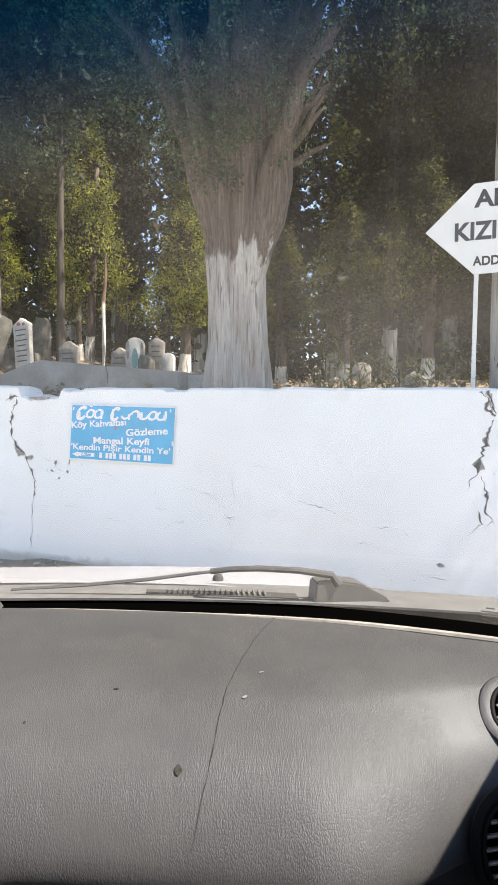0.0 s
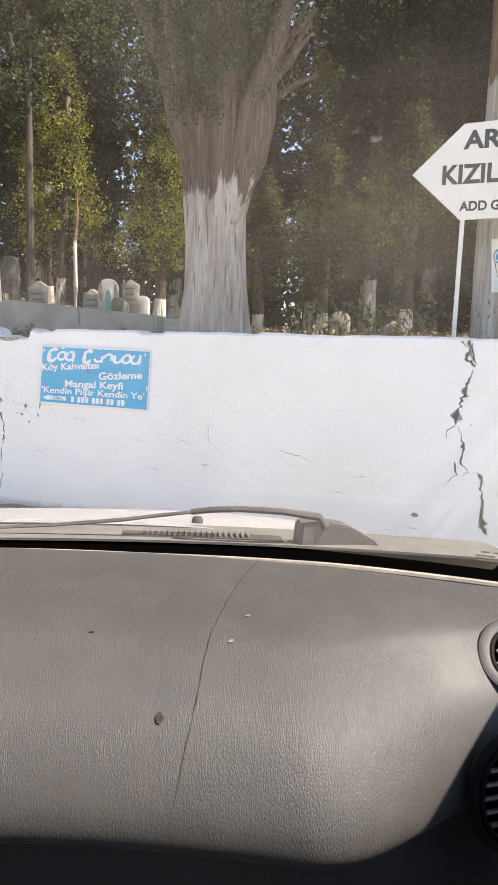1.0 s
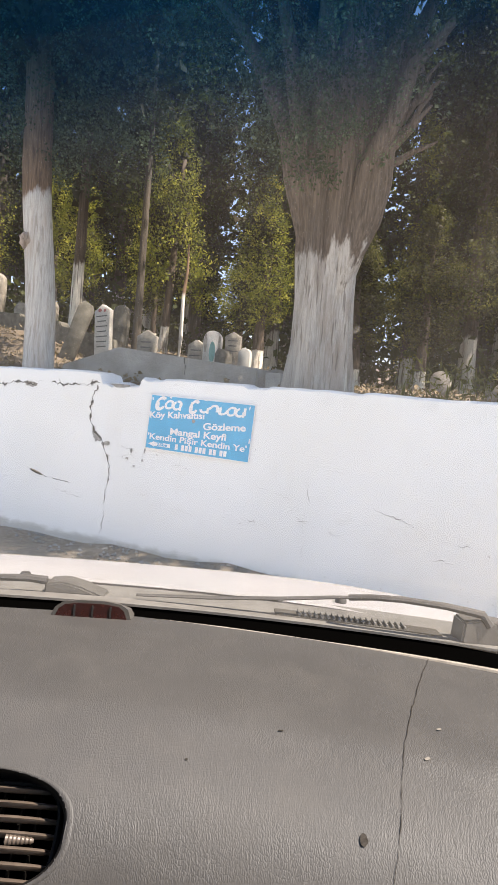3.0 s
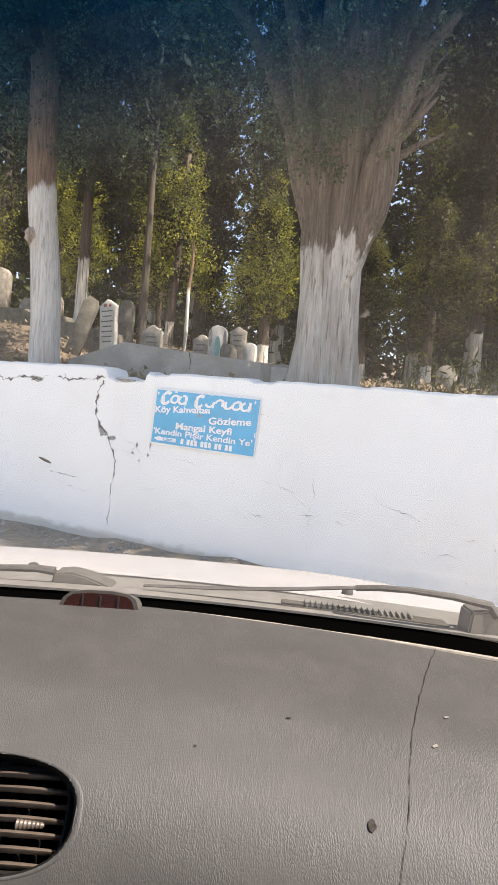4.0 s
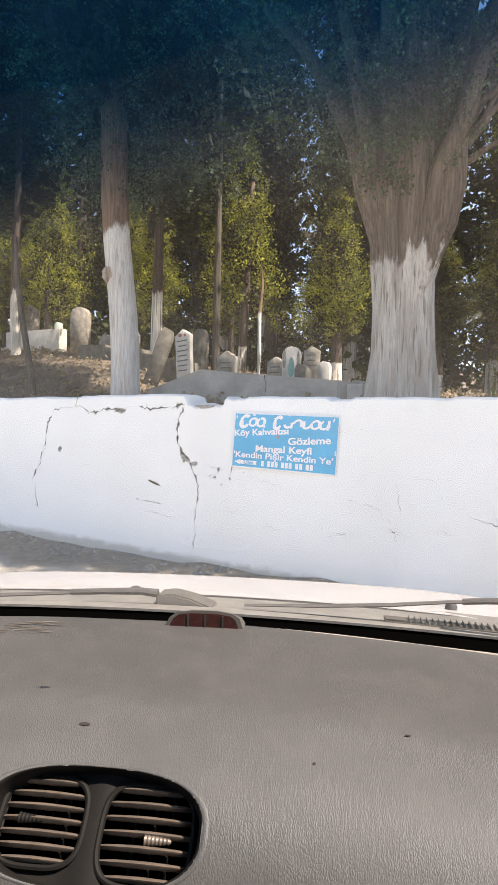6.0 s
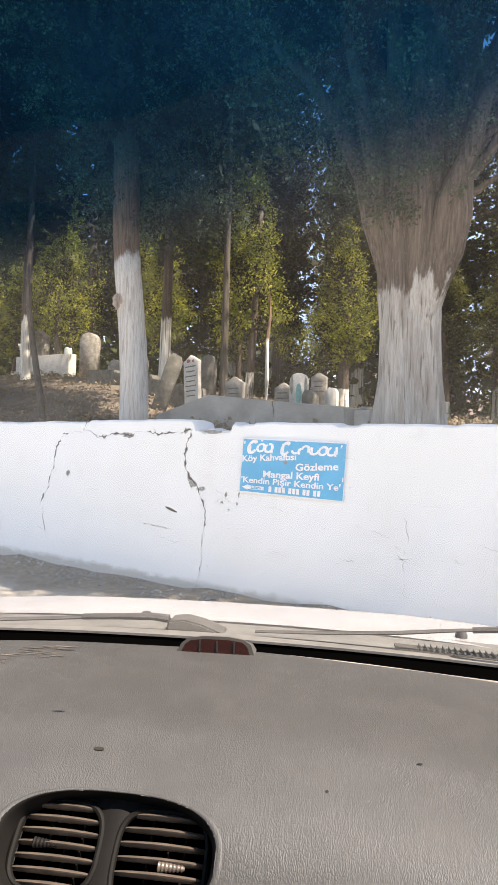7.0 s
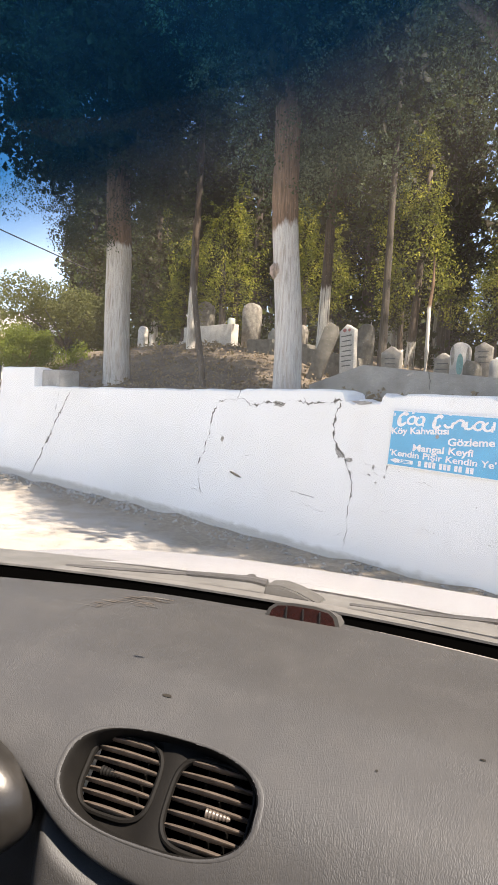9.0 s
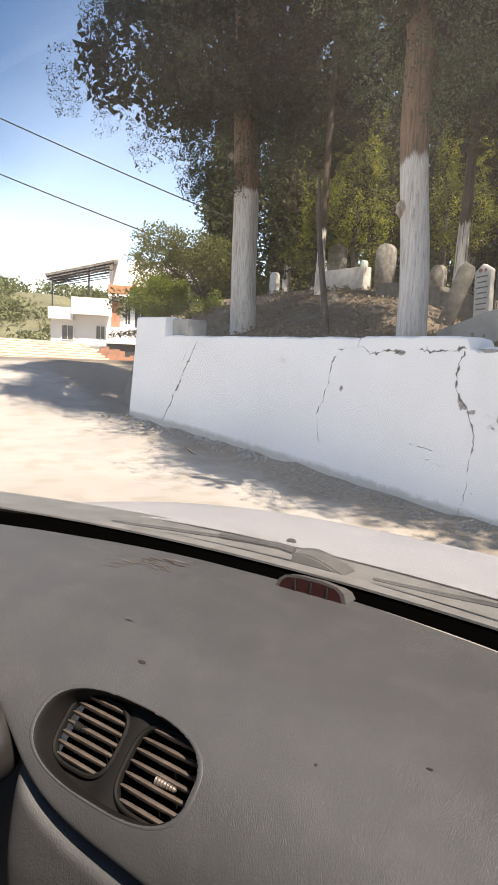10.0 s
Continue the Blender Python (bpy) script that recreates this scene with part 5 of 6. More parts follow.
# the firm's name as plain flowing strokes
for k, (x, h) in enumerate(((-0.33, 0.080), (-0.27, 0.052), (-0.215, 0.056), (-0.10, 0.080), (-0.03, 0.052), (0.03, 0.052), (0.09, 0.050), (0.145, 0.052), (0.20, 0.052), (0.245, 0.070))):
    bm = bmesh.new()
    cx, cy = 1.18 * x + 0.065, 0.128 + 0.10 * (h - 0.05)
    n = 22
    wide, thick = (0.030, 0.0085) if k % 9 else (0.034, 0.010)
    ring = []
    for q in range(n + 1):
        a = (0.9, 0.3, 2.2, 0.8, 3.4, -0.2, 3.3, 0.4, 2.0, 0.9)[k] + (4.9, 5.4, 6.0, 5.0, 3.3, 3.4, 3.2, 5.3, 4.2, 0.8)[k] * q / n
        for r in (1.0 - thick / wide, 1.0 + thick / wide):
            y = h / 2 * r * math.sin(a)
            ring.append(bm.verts.new((cx + wide * r * math.cos(a) * (1 if k != 9 else 0.3) + 0.30 * y, cy + y, 0.0046)))
    for q in range(n):
        bm.faces.new((ring[2 * q], ring[2 * q + 1], ring[2 * q + 3], ring[2 * q + 2]))
    bmesh.ops.recalc_face_normals(bm, faces=bm.faces)
    ex = bmesh.ops.extrude_face_region(bm, geom=list(bm.faces))
    bmesh.ops.translate(bm, verts=[v for v in ex["geom"] if isinstance(v, bmesh.types.BMVert)], vec=(0, 0, -0.0016))
    box(bm, cx + (0.016 if k % 3 else -0.03), cx + (0.032 if k % 3 else -0.012), cy - (0.30 if k % 2 else 0.62) * h, cy + (0.42 if k % 4 else 0.1) * h, 0.0030, 0.0044)
    part("name_stroke", bm, M_WHITE, board, smooth=False)
write("Köy Kahvaltısı", -0.185, 0.060, 0.062, M_WHITE, board, 0.0016, 4.5, 0.44)
write("Gözleme", 0.195, 0.018, 0.066, M_WHITE, board, 0.0016, 4.5, 0.32)
write("Mangal Keyfi", 0.0, -0.052, 0.064, M_WHITE, board, 0.0016, 1.0, 0.44)
write("'Kendin Pişir Kendin Ye'", -0.01, -0.105, 0.058, M_WHITE, board, 0.0011, 0, 0.78)
bm = bmesh.new()
vs = [bm.verts.new(p) for p in ((-0.39, -0.156, 0.0045), (-0.34, -0.174, 0.0045), (-0.34, -0.168, 0.0045), (-0.205, -0.168, 0.0045), (-0.205, -0.142, 0.0045), (-0.34, -0.142, 0.0045), (-0.34, -0.136, 0.0045))]
bm.faces.new(vs)
part("arrow", bm, M_WHITE, board, smooth=False)
write("2,5km", -0.272, -0.155, 0.030, M_BLUE, board, 0.0008, 0, 0.085, 0.0062)
for x0, w in ((-0.165, 0.025), (-0.115, 0.085), (-0.005, 0.085), (0.105, 0.055), (0.185, 0.055)):
    for k in range(max(1, round(w / 0.028))):
        flat_bar("number_bar", x0 + 0.03 * k, x0 + 0.03 * k + 0.022, -0.174, -0.136, M_WHITE, board)
bm = bmesh.new()
lathe(bm, [(0.013, 0.003), (0.013, 0.0055), (0.004, 0.008)], 14, Matrix.Translation((-0.045, 0.035, 0)))
part("fixing_washer", bm, M_CONC, board, "grey fixing washer")
for x, y, w, h in ((-0.30, 0.17, 0.03, 0.016), (-0.25, 0.178, 0.02, 0.01), (0.03, 0.183, 0.02, 0.006), (-0.395, 0.16, 0.01, 0.02), (0.392, -0.05, 0.008, 0.03)):
    flat_bar("worn_spot", x - w / 2, x + w / 2, y - h / 2, y + h / 2, M_WHITE, board, 0.0040)

rs = thing("road_sign", pose(-0.55, WALL_Y + 0.42, 0, 90, 0, 0), "white arrow-shaped road sign on a thin post behind the wall", "sign")
bm = bmesh.new()
out = [(-0.276, 2.388), (0.020, 2.676), (0.92, 2.706), (0.92, 2.125), (0.032, 2.100)]
f = [bm.verts.new((x, z, 0.0)) for x, z in out]
b = [bm.verts.new((x, z, -0.012)) for x, z in out]
bm.faces.new(f)
bm.faces.new(b[::-1])
for k in range(5):
    bm.faces.new((f[k], f[k - 1], b[k - 1], b[k]))
bmesh.ops.recalc_face_normals(bm, faces=bm.faces)
part("arrow_panel", bm, M_SIGNW, rs, "white enamelled arrow panel", smooth=False)
for y, size, s, w, x in ((2.575, 0.148, "ARITAŞ", 0.555, 0.305), (2.372, 0.158, "KIZILÇUKUR", 0.84, 0.320), (2.182, 0.080, "ADD GÜRE ŞUBESİ", 0.64, 0.345)):
    write(s, x, y, size, M_NAVY, rs, 0.0050 if size > 0.1 else 0.0026, 0.6, w, 0.0015)
for x in (0.048, 0.86):
    bm = bmesh.new()
    box(bm, x - 0.014, x + 0.014, terrace(-0.7, 4.5) - 0.1, 2.60, -0.040, -0.012, 0.004)
    part("post", bm, M_SIGNW, rs, "thin white angle-iron post")
ts = thing("direction_board", pose(-0.265, WALL_Y + 0.70, 1.685, 90, -4, 0), "small pale blue direction board nailed to a tree trunk", "sign")
bm = bmesh.new()
box(bm, -0.02, 0.60, 0.0, 0.35, -0.01, 0.0, 0.003, 1)
part("panel", bm, M_SIGNW, ts)
bm = bmesh.new()
box(bm, 0.0, 0.58, 0.01, 0.12, 0.0, 0.002)
part("lower_band", bm, simple("pale_blue_print", (0.62, 0.70, 0.74), 0.5, vary=0.1), ts)
M_INKLINE = simple("dark_print", (0.08, 0.09, 0.11), 0.6, vary=0.2)
curls = [[(0.03 + 0.045 * (1 - k / 30) * math.cos(0.5 * k), 0.23 + 0.055 * (1 - k / 30) * math.sin(0.5 * k)) for k in range(24)],
         [(0.05 + 0.009 * k, 0.315 + 0.010 * math.sin(0.5 * k)) for k in range(14)], [(0.11 - 0.002 * k, 0.315 - 0.015 * k) for k in range(10)]]
curls += [[(0.14 + 0.065 * w + 0.022 * math.cos(0.6 * k), 0.225 + 0.035 * math.sin(0.6 * k)) for k in range(10)] for w in range(6)]
for pts in curls:
    bm = bmesh.new()
    tube(bm, [(x, y, 0.002) for x, y in pts], [0.0065 + 0.003 * math.sin(0.7 * k) for k in range(len(pts))], 6, True, 0.4)
    part("name_stroke", bm, M_SKYB, ts)
bm = bmesh.new()
tube(bm, [(0.0, 0.20, 0.002), (0.02, 0.10, 0.002), (0.30, 0.125, 0.002), (0.56, 0.14, 0.002)], 0.003, 6, True, 0.5)
part("underline", bm, M_INKLINE, ts)


# ---------------------------------------------------------------- graves
M_INK = simple("worn_ink", (0.13, 0.13, 0.13), 0.8, vary=0.4, scale=40)


def headstone(x, y, w, top, mat, label, shape="round", thick=0.06, tilt=0.0, lean=0.0, turn=0.0, lines=0, motif=None):
    z0 = terrace(x, y) - 0.1
    h = top - z0
    st = thing("headstone", pose(x, y, z0, lean, tilt, turn), label, "headstone", "headstones of the burial ground")
    out = [(-w / 2 * 0.92, 0), (-w / 2, h - w * 0.45)]
    if shape == "round":
        out += [(-w / 2 * math.cos(a), h - w * 0.45 + w * 0.45 * math.sin(a)) for a in [math.pi * k / 10 for k in range(1, 10)]]
    elif shape == "point":
        out += [(-w / 2 * 1.04, h - w * 0.30), (-w * 0.2, h - w * 0.12), (0, h), (w * 0.2, h - w * 0.12), (w / 2 * 1.04, h - w * 0.30)]
    else:
        out += [(-w * 0.25, h), (w * 0.3, h - w * 0.12)]
    out += [(w / 2, h - w * 0.45), (w / 2 * 0.92, 0)]
    bm = bmesh.new()
    f = [bm.verts.new((px, -thick / 2, pz)) for px, pz in out]
    b = [bm.verts.new((px, thick / 2, pz)) for px, pz in out]
    bm.faces.new(f)
    bm.faces.new(b[::-1])
    for k in range(len(out)):
        bm.faces.new((f[k], f[k - 1], b[k - 1], b[k]))
    bmesh.ops.recalc_face_normals(bm, faces=bm.faces)
    bmesh.ops.bevel(bm, geom=[e for e in bm.edges if len(e.link_faces) == 2 and e.calc_face_angle(0) > 1.0], offset=0.006, segments=1, affect="EDGES")
    part("slab", bm, mat, st, sharp=50)
    rr = random.Random(int(abs(x) * 100))
    for k in range(lines):
        zz = h - w * 0.55 - k * 0.058
        ww = w * rr.uniform(0.26, 0.40)
        bm = bmesh.new()
        box(bm, -ww, ww, -thick / 2 - 0.0035, -thick / 2 - 0.001, zz - 0.0065, zz + 0.0065)
        part("inscription_bar", bm, M_INK, st, smooth=False)
    for (mx, mz, rx, rz, mm) in motif or ():
        bm = bmesh.new()
        bmesh.ops.create_circle(bm, cap_ends=True, radius=1, segments=14, matrix=pose(mx, -thick / 2 - 0.003, h - mz, 90) @ Matrix.Diagonal((rx, rz, 1, 1)))
        part("painted_motif", bm, mm, st, smooth=False)
    return st


M_RED = simple("faded_red_paint", (0.36, 0.12, 0.11), 0.7, vary=0.3, scale=30)
headstone(-5.29, 5.95, 0.25, 2.22, M_STONE, "white marble headstone with dark lines and a red flower", "point", tilt=-4, turn=-8, lines=7, motif=((-0.03, 0.07, 0.03, 0.022, M_RED), (0.05, 0.075, 0.022, 0.018, M_RED)))
headstone(-5.66, 6.7, 0.24, 2.34, M_STONE_M, "dark weathered round-topped headstone", "round")
headstone(-4.74, 6.0, 0.25, 1.95, M_STONE_D, "small worn headstone with a pointed top", "point", lines=4)
headstone(-4.12, 6.05, 0.21, 1.87, M_STONE_D, "pale headstone with a carved pointed top", "point", lines=3)
headstone(-3.85, 5.9, 0.20, 1.95, M_STONE, "round-topped headstone painted with a teal cypress", "round", turn=6, motif=((0.01, 0.22, 0.035, 0.11, M_TEAL), (-0.07, 0.13, 0.018, 0.10, M_STONE_D), (0.085, 0.14, 0.015, 0.09, M_STONE_D)))
headstone(-3.87, 6.4, 0.18, 2.01, M_STONE_D, "grey headstone with inscribed lines", "point", turn=10, lines=3)
headstone(-3.66, 5.8, 0.13, 1.76, M_STONE_M, "dark square grave post", "square", thick=0.14)
headstone(-3.54, 6.05, 0.14, 1.80, M_STONE, "small bright round headstone", "round")
headstone(-2.97, 5.5, 0.20, 1.57, M_STONE_D, "low dark stone half sunk in the ground", "round", thick=0.12, tilt=15)
headstone(-6.02, 6.1, 0.20, 2.33, M_STONE_M, "dark leaning headstone under the cypresses", "square", tilt=18, turn=25)
headstone(-12.05, 9.0, 0.42, 3.50, M_STONE_D, "tall grey headstone with a pale edge", "round", thick=0.14, turn=40)
headstone(-11.12, 9.0, 0.13, 3.08, M_PALE_TEAL, "slim grave post painted pale teal", "round", thick=0.12)
headstone(-10.46, 9.0, 0.40, 3.34, M_STONE_D, "broad round-topped weathered headstone", "round", thick=0.16, turn=15)
headstone(-10.0, 10.0, 0.38, 3.0, M_STONE_D, "low weathered headstone behind the others", "round", thick=0.12)
headstone(-13.2, 9.4, 0.32, 3.35, M_STONE, "white headstone beside a whitened trunk", "square", thick=0.12)
headstone(-14.0, 8.6, 0.30, 3.0, M_STONE, "white headstone half in the sun", "round", thick=0.12)
headstone(-8.9, 8.2, 0.30, 2.62, M_STONE_D, "worn headstone under the cypresses", "round", thick=0.1)
headstone(-1.05, 6.3, 0.24, 1.60, M_STONE_D, "grey stone with a carved crest", "point", thick=0.1)
headstone(-1.75, 7.4, 0.22, 1.78, M_STONE_D, "small grey headstone among weeds", "round", thick=0.1)
headstone(-10.2, 5.6, 0.16, 1.72, M_STONE, "small white grave post near the wall's end", "round", thick=0.14)

tomb = thing("tomb_curb", pose(0, 0, 0), "cracked grey concrete curb of a large tomb", "tomb")
bm = bmesh.new()
prof = [(-5.15, 1.15), (-5.13, 1.46), (-4.48, 1.665), (-4.42, 1.663), (-3.72, 1.600), (-2.99, 1.545), (-2.98, 1.15)]
a = [bm.verts.new((x, 5.10 + 0.05 * (x + 5.1), z)) for x, z in prof]
b = [bm.verts.new((x + 0.12, 5.38 + 0.05 * (x + 5.1), z - 0.01)) for x, z in prof]
bm.faces.new(a)
bm.faces.new(b[::-1])
for k in range(7):
    bm.faces.new((a[k], a[k - 1], b[k - 1], b[k]))
bmesh.ops.recalc_face_normals(bm, faces=bm.faces)
bmesh.ops.bevel(bm, geom=list(bm.edges), offset=0.012, segments=2, affect="EDGES")
part("curb", bm, M_CONC, tomb, sharp=40)
bm = bmesh.new()
box(bm, -2.97, -2.80, 5.30, 5.75, 1.2, 1.52, 0.01)
part("end_stone", bm, M_STONE, tomb, "pale end stone")
bm = bmesh.new()
tube(bm, [(-3.72, 5.150, 1.598), (-3.715, 5.150, 1.56), (-3.70, 5.151, 1.52), (-3.705, 5.151, 1.44)], 0.004, 5)
part("crack", bm, M_CRACK, tomb)
t2 = thing("tomb_curb", pose(-11.2, 8.55, terrace(-11.2, 8.55) + 0.28), "pale concrete curb of a hillside grave", "tomb")
bm = bmesh.new()
box(bm, -0.9, 0.75, -0.10, 0.10, -0.6, 0.16, 0.02)
box(bm, -0.9, -0.75, 0.1, 1.0, -0.6, 0.18, 0.02)
part("curb", bm, M_STONE, t2)


t3 = thing("tomb_curb", pose(0, 0, 0), "long concrete curb, coloured dark as in shade, stepping down between the graves", "tomb")
bm = bmesh.new()
prof = [(-7.78, 1.2), (-7.75, 2.20), (-7.20, 2.18), (-7.17, 2.14), (-6.50, 2.09), (-6.47, 2.03), (-5.60, 1.88), (-5.58, 1.2)]
a = [bm.verts.new((x, 6.50, z)) for x, z in prof]
b = [bm.verts.new((x, 6.68, z)) for x, z in prof]
bm.faces.new(a)
bm.faces.new(b[::-1])
for k in range(8):
    bm.faces.new((a[k], a[k - 1], b[k - 1], b[k]))
bmesh.ops.recalc_face_normals(bm, faces=bm.faces)
bmesh.ops.bevel(bm, geom=list(bm.edges), offset=0.012, segments=2, affect="EDGES")
# the curb's dark colour carries the shade of the bank
part("curb", bm, M_STONE_M, t3, sharp=40)


# ---------------------------------------------------------------- undergrowth and litter
def litter():
    rng = np.random.default_rng(5)
    M_DRY = leaf_mat("dry_litter", (0.17, 0.13, 0.085), (0.29, 0.235, 0.165), (0.22, 0.17, 0.115), 0.15)
    M_WEED = leaf_mat("weeds", (0.07, 0.09, 0.03), (0.17, 0.17, 0.06), (0.12, 0.12, 0.04), 0.4)
    c, s = [], []
    for _ in range(7000):
        x, y = rng.uniform(-14, 3), 4.4 + abs(rng.normal(0, 2.2))
        c.append((x, y, terrace(x, y) + 0.015))
        s.append(rng.uniform(0.02, 0.05))
    put("leaf_litter", spray_mesh("leaf_litter", c, s, M_DRY, rng, 3, 0.0, 0.35), label="dry fallen leaves and twigs on the earth", category="litter", kind="stuff")
    c, s = [], []
    for _ in range(900):
        x, y = rng.uniform(-1.85, 3.5), 4.42 + abs(rng.normal(0, 0.9))
        if noise.noise((x * 1.2, y, 7)) < -0.05:
            continue
        h = rng.uniform(0.02, 0.30)
        c.append((x, y, terrace(x, y) + h))
        s.append(rng.uniform(0.05, 0.10))
    put("weeds", spray_mesh("weeds", c, s, M_WEED, rng, 4, -0.8, 0.08, 1.0), label="sparse dry weeds behind the wall", category="weeds", kind="stuff")
    c, s = [], []
    for _ in range(5200):
        x, y = rng.uniform(-34, 9), rng.uniform(10.5, 17)
        b = noise.noise((x * 0.45, y * 0.45, 3))
        c.append((x, y, terrace(x, y) + rng.uniform(0, 1) * (0.9 + 0.9 * b)))
        s.append(rng.uniform(0.12, 0.26))
    put("undergrowth", spray_mesh("undergrowth", c, s, M_LEAF_D, rng, 6, -0.2, 0.2), label="dark shrubs filling the back of the burial ground", category="shrubs", kind="stuff")
    # stones and crumbs at the foot of the wall
    vs, fs = [], []
    for _ in range(900):
        x = rng.uniform(END_X - 0.3, 0.5)
        y = WALL_Y - bend(x) - 0.10 - abs(rng.normal(0, 0.16))
        r = rng.uniform(0.005, 0.022) * (1.5 if x < -6 else 1)
        z = ground_z(x, y) + r * 0.3
        k = len(vs)
        for dx, dy, dz in ((1, 0, 0), (-0.4, 0.9, 0), (-0.5, -0.8, 0), (0, 0.1, 0.9), (0.1, 0, -0.8)):
            q = rng.uniform(0.6, 1.3)
            vs.append((x + r * dx * q, y + r * dy * q, z + r * dz * q))
        fs += [(k, k + 1, k + 3), (k + 1, k + 2, k + 3), (k + 2, k, k + 3), (k + 1, k, k + 4), (k + 2, k + 1, k + 4), (k, k + 2, k + 4)]
    put("rubble", mesh_of("rubble", vs, fs, M_CONC, False), label="crumbs of plaster and stones along the wall foot", category="rubble", kind="stuff")


litter()
# thin leaning bare stem behind the wall
st = thing("sapling", pose(-6.85, 4.95, terrace(-6.85, 4.95)), "thin leaning bare stem behind the wall", "tree")
bm = bmesh.new()
tube(bm, [(0.12, 0, -0.2), (0.02, 0, 0.3), (-0.16, 0.02, 0.9), (-0.27, 0.02, 1.4), (-0.33, 0.04, 1.9)], [0.045, 0.04, 0.036, 0.032, 0.02], 9)
part("trunk", bm, M_TR_BARE, st)
sp = thing("sapling", pose(-4.70, 6.6, terrace(-4.70, 6.6)), "slender limewashed young trunk among the headstones", "tree")
bm = bmesh.new()
tube(bm, [(0, 0, -0.2), (0.01, 0, 0.5), (-0.005, 0.01, 1.0), (0.02, 0.02, 1.3), (0.0, 0.03, 1.6)], [0.028, 0.025, 0.022, 0.017, 0.008], 10)
part("trunk", bm, trunk_mat("limewashed_sapling", 0.98, 0.2, lime=(0.66, 0.63, 0.58)), sp)
# sawn knot on the limewashed cypress
bm = bmesh.new()
bmesh.ops.create_icosphere(bm, subdivisions=3, radius=1.0)
for v in bm.verts:
    v.co *= 1 + 0.30 * noise.noise(v.co * 2.3) + 0.16 * noise.noise(v.co * 6.0)
bm.transform(Matrix.Translation((-0.165, -0.095, 1.27)) @ Matrix.Diagonal((0.075, 0.075, 0.085, 1)))
part("knot", bm, trunk_mat("knot_bark", -2.0, 0.1, bark=(0.27, 0.22, 0.185)), kn, "sawn-off knobbly branch stub")

# ---------------------------------------------------------------- house and distance
M_HOUSE = simple("house_render", (0.74, 0.73, 0.71), 0.85, vary=0.08, scale=0.8, bump=0.1)
M_ORANGE = simple("orange_band", (0.46, 0.22, 0.11), 0.8, vary=0.2, scale=2)
M_BRICK = simple("red_brick", (0.40, 0.20, 0.13), 0.9, vary=0.3, scale=3, bump=0.5)
M_STEEL = simple("dark_steel", (0.06, 0.06, 0.065), 0.5, metal=0.3)
M_PANE = simple("window_pane", (0.05, 0.06, 0.07), 0.1, vary=0.2, bump=0.0)
M_TILE = simple("terracotta_tile", (0.58, 0.44, 0.35), 0.85, vary=0.25, scale=2, bump=0.3)
M_TANK = simple("white_tank", (0.72, 0.72, 0.70), 0.5, vary=0.08)


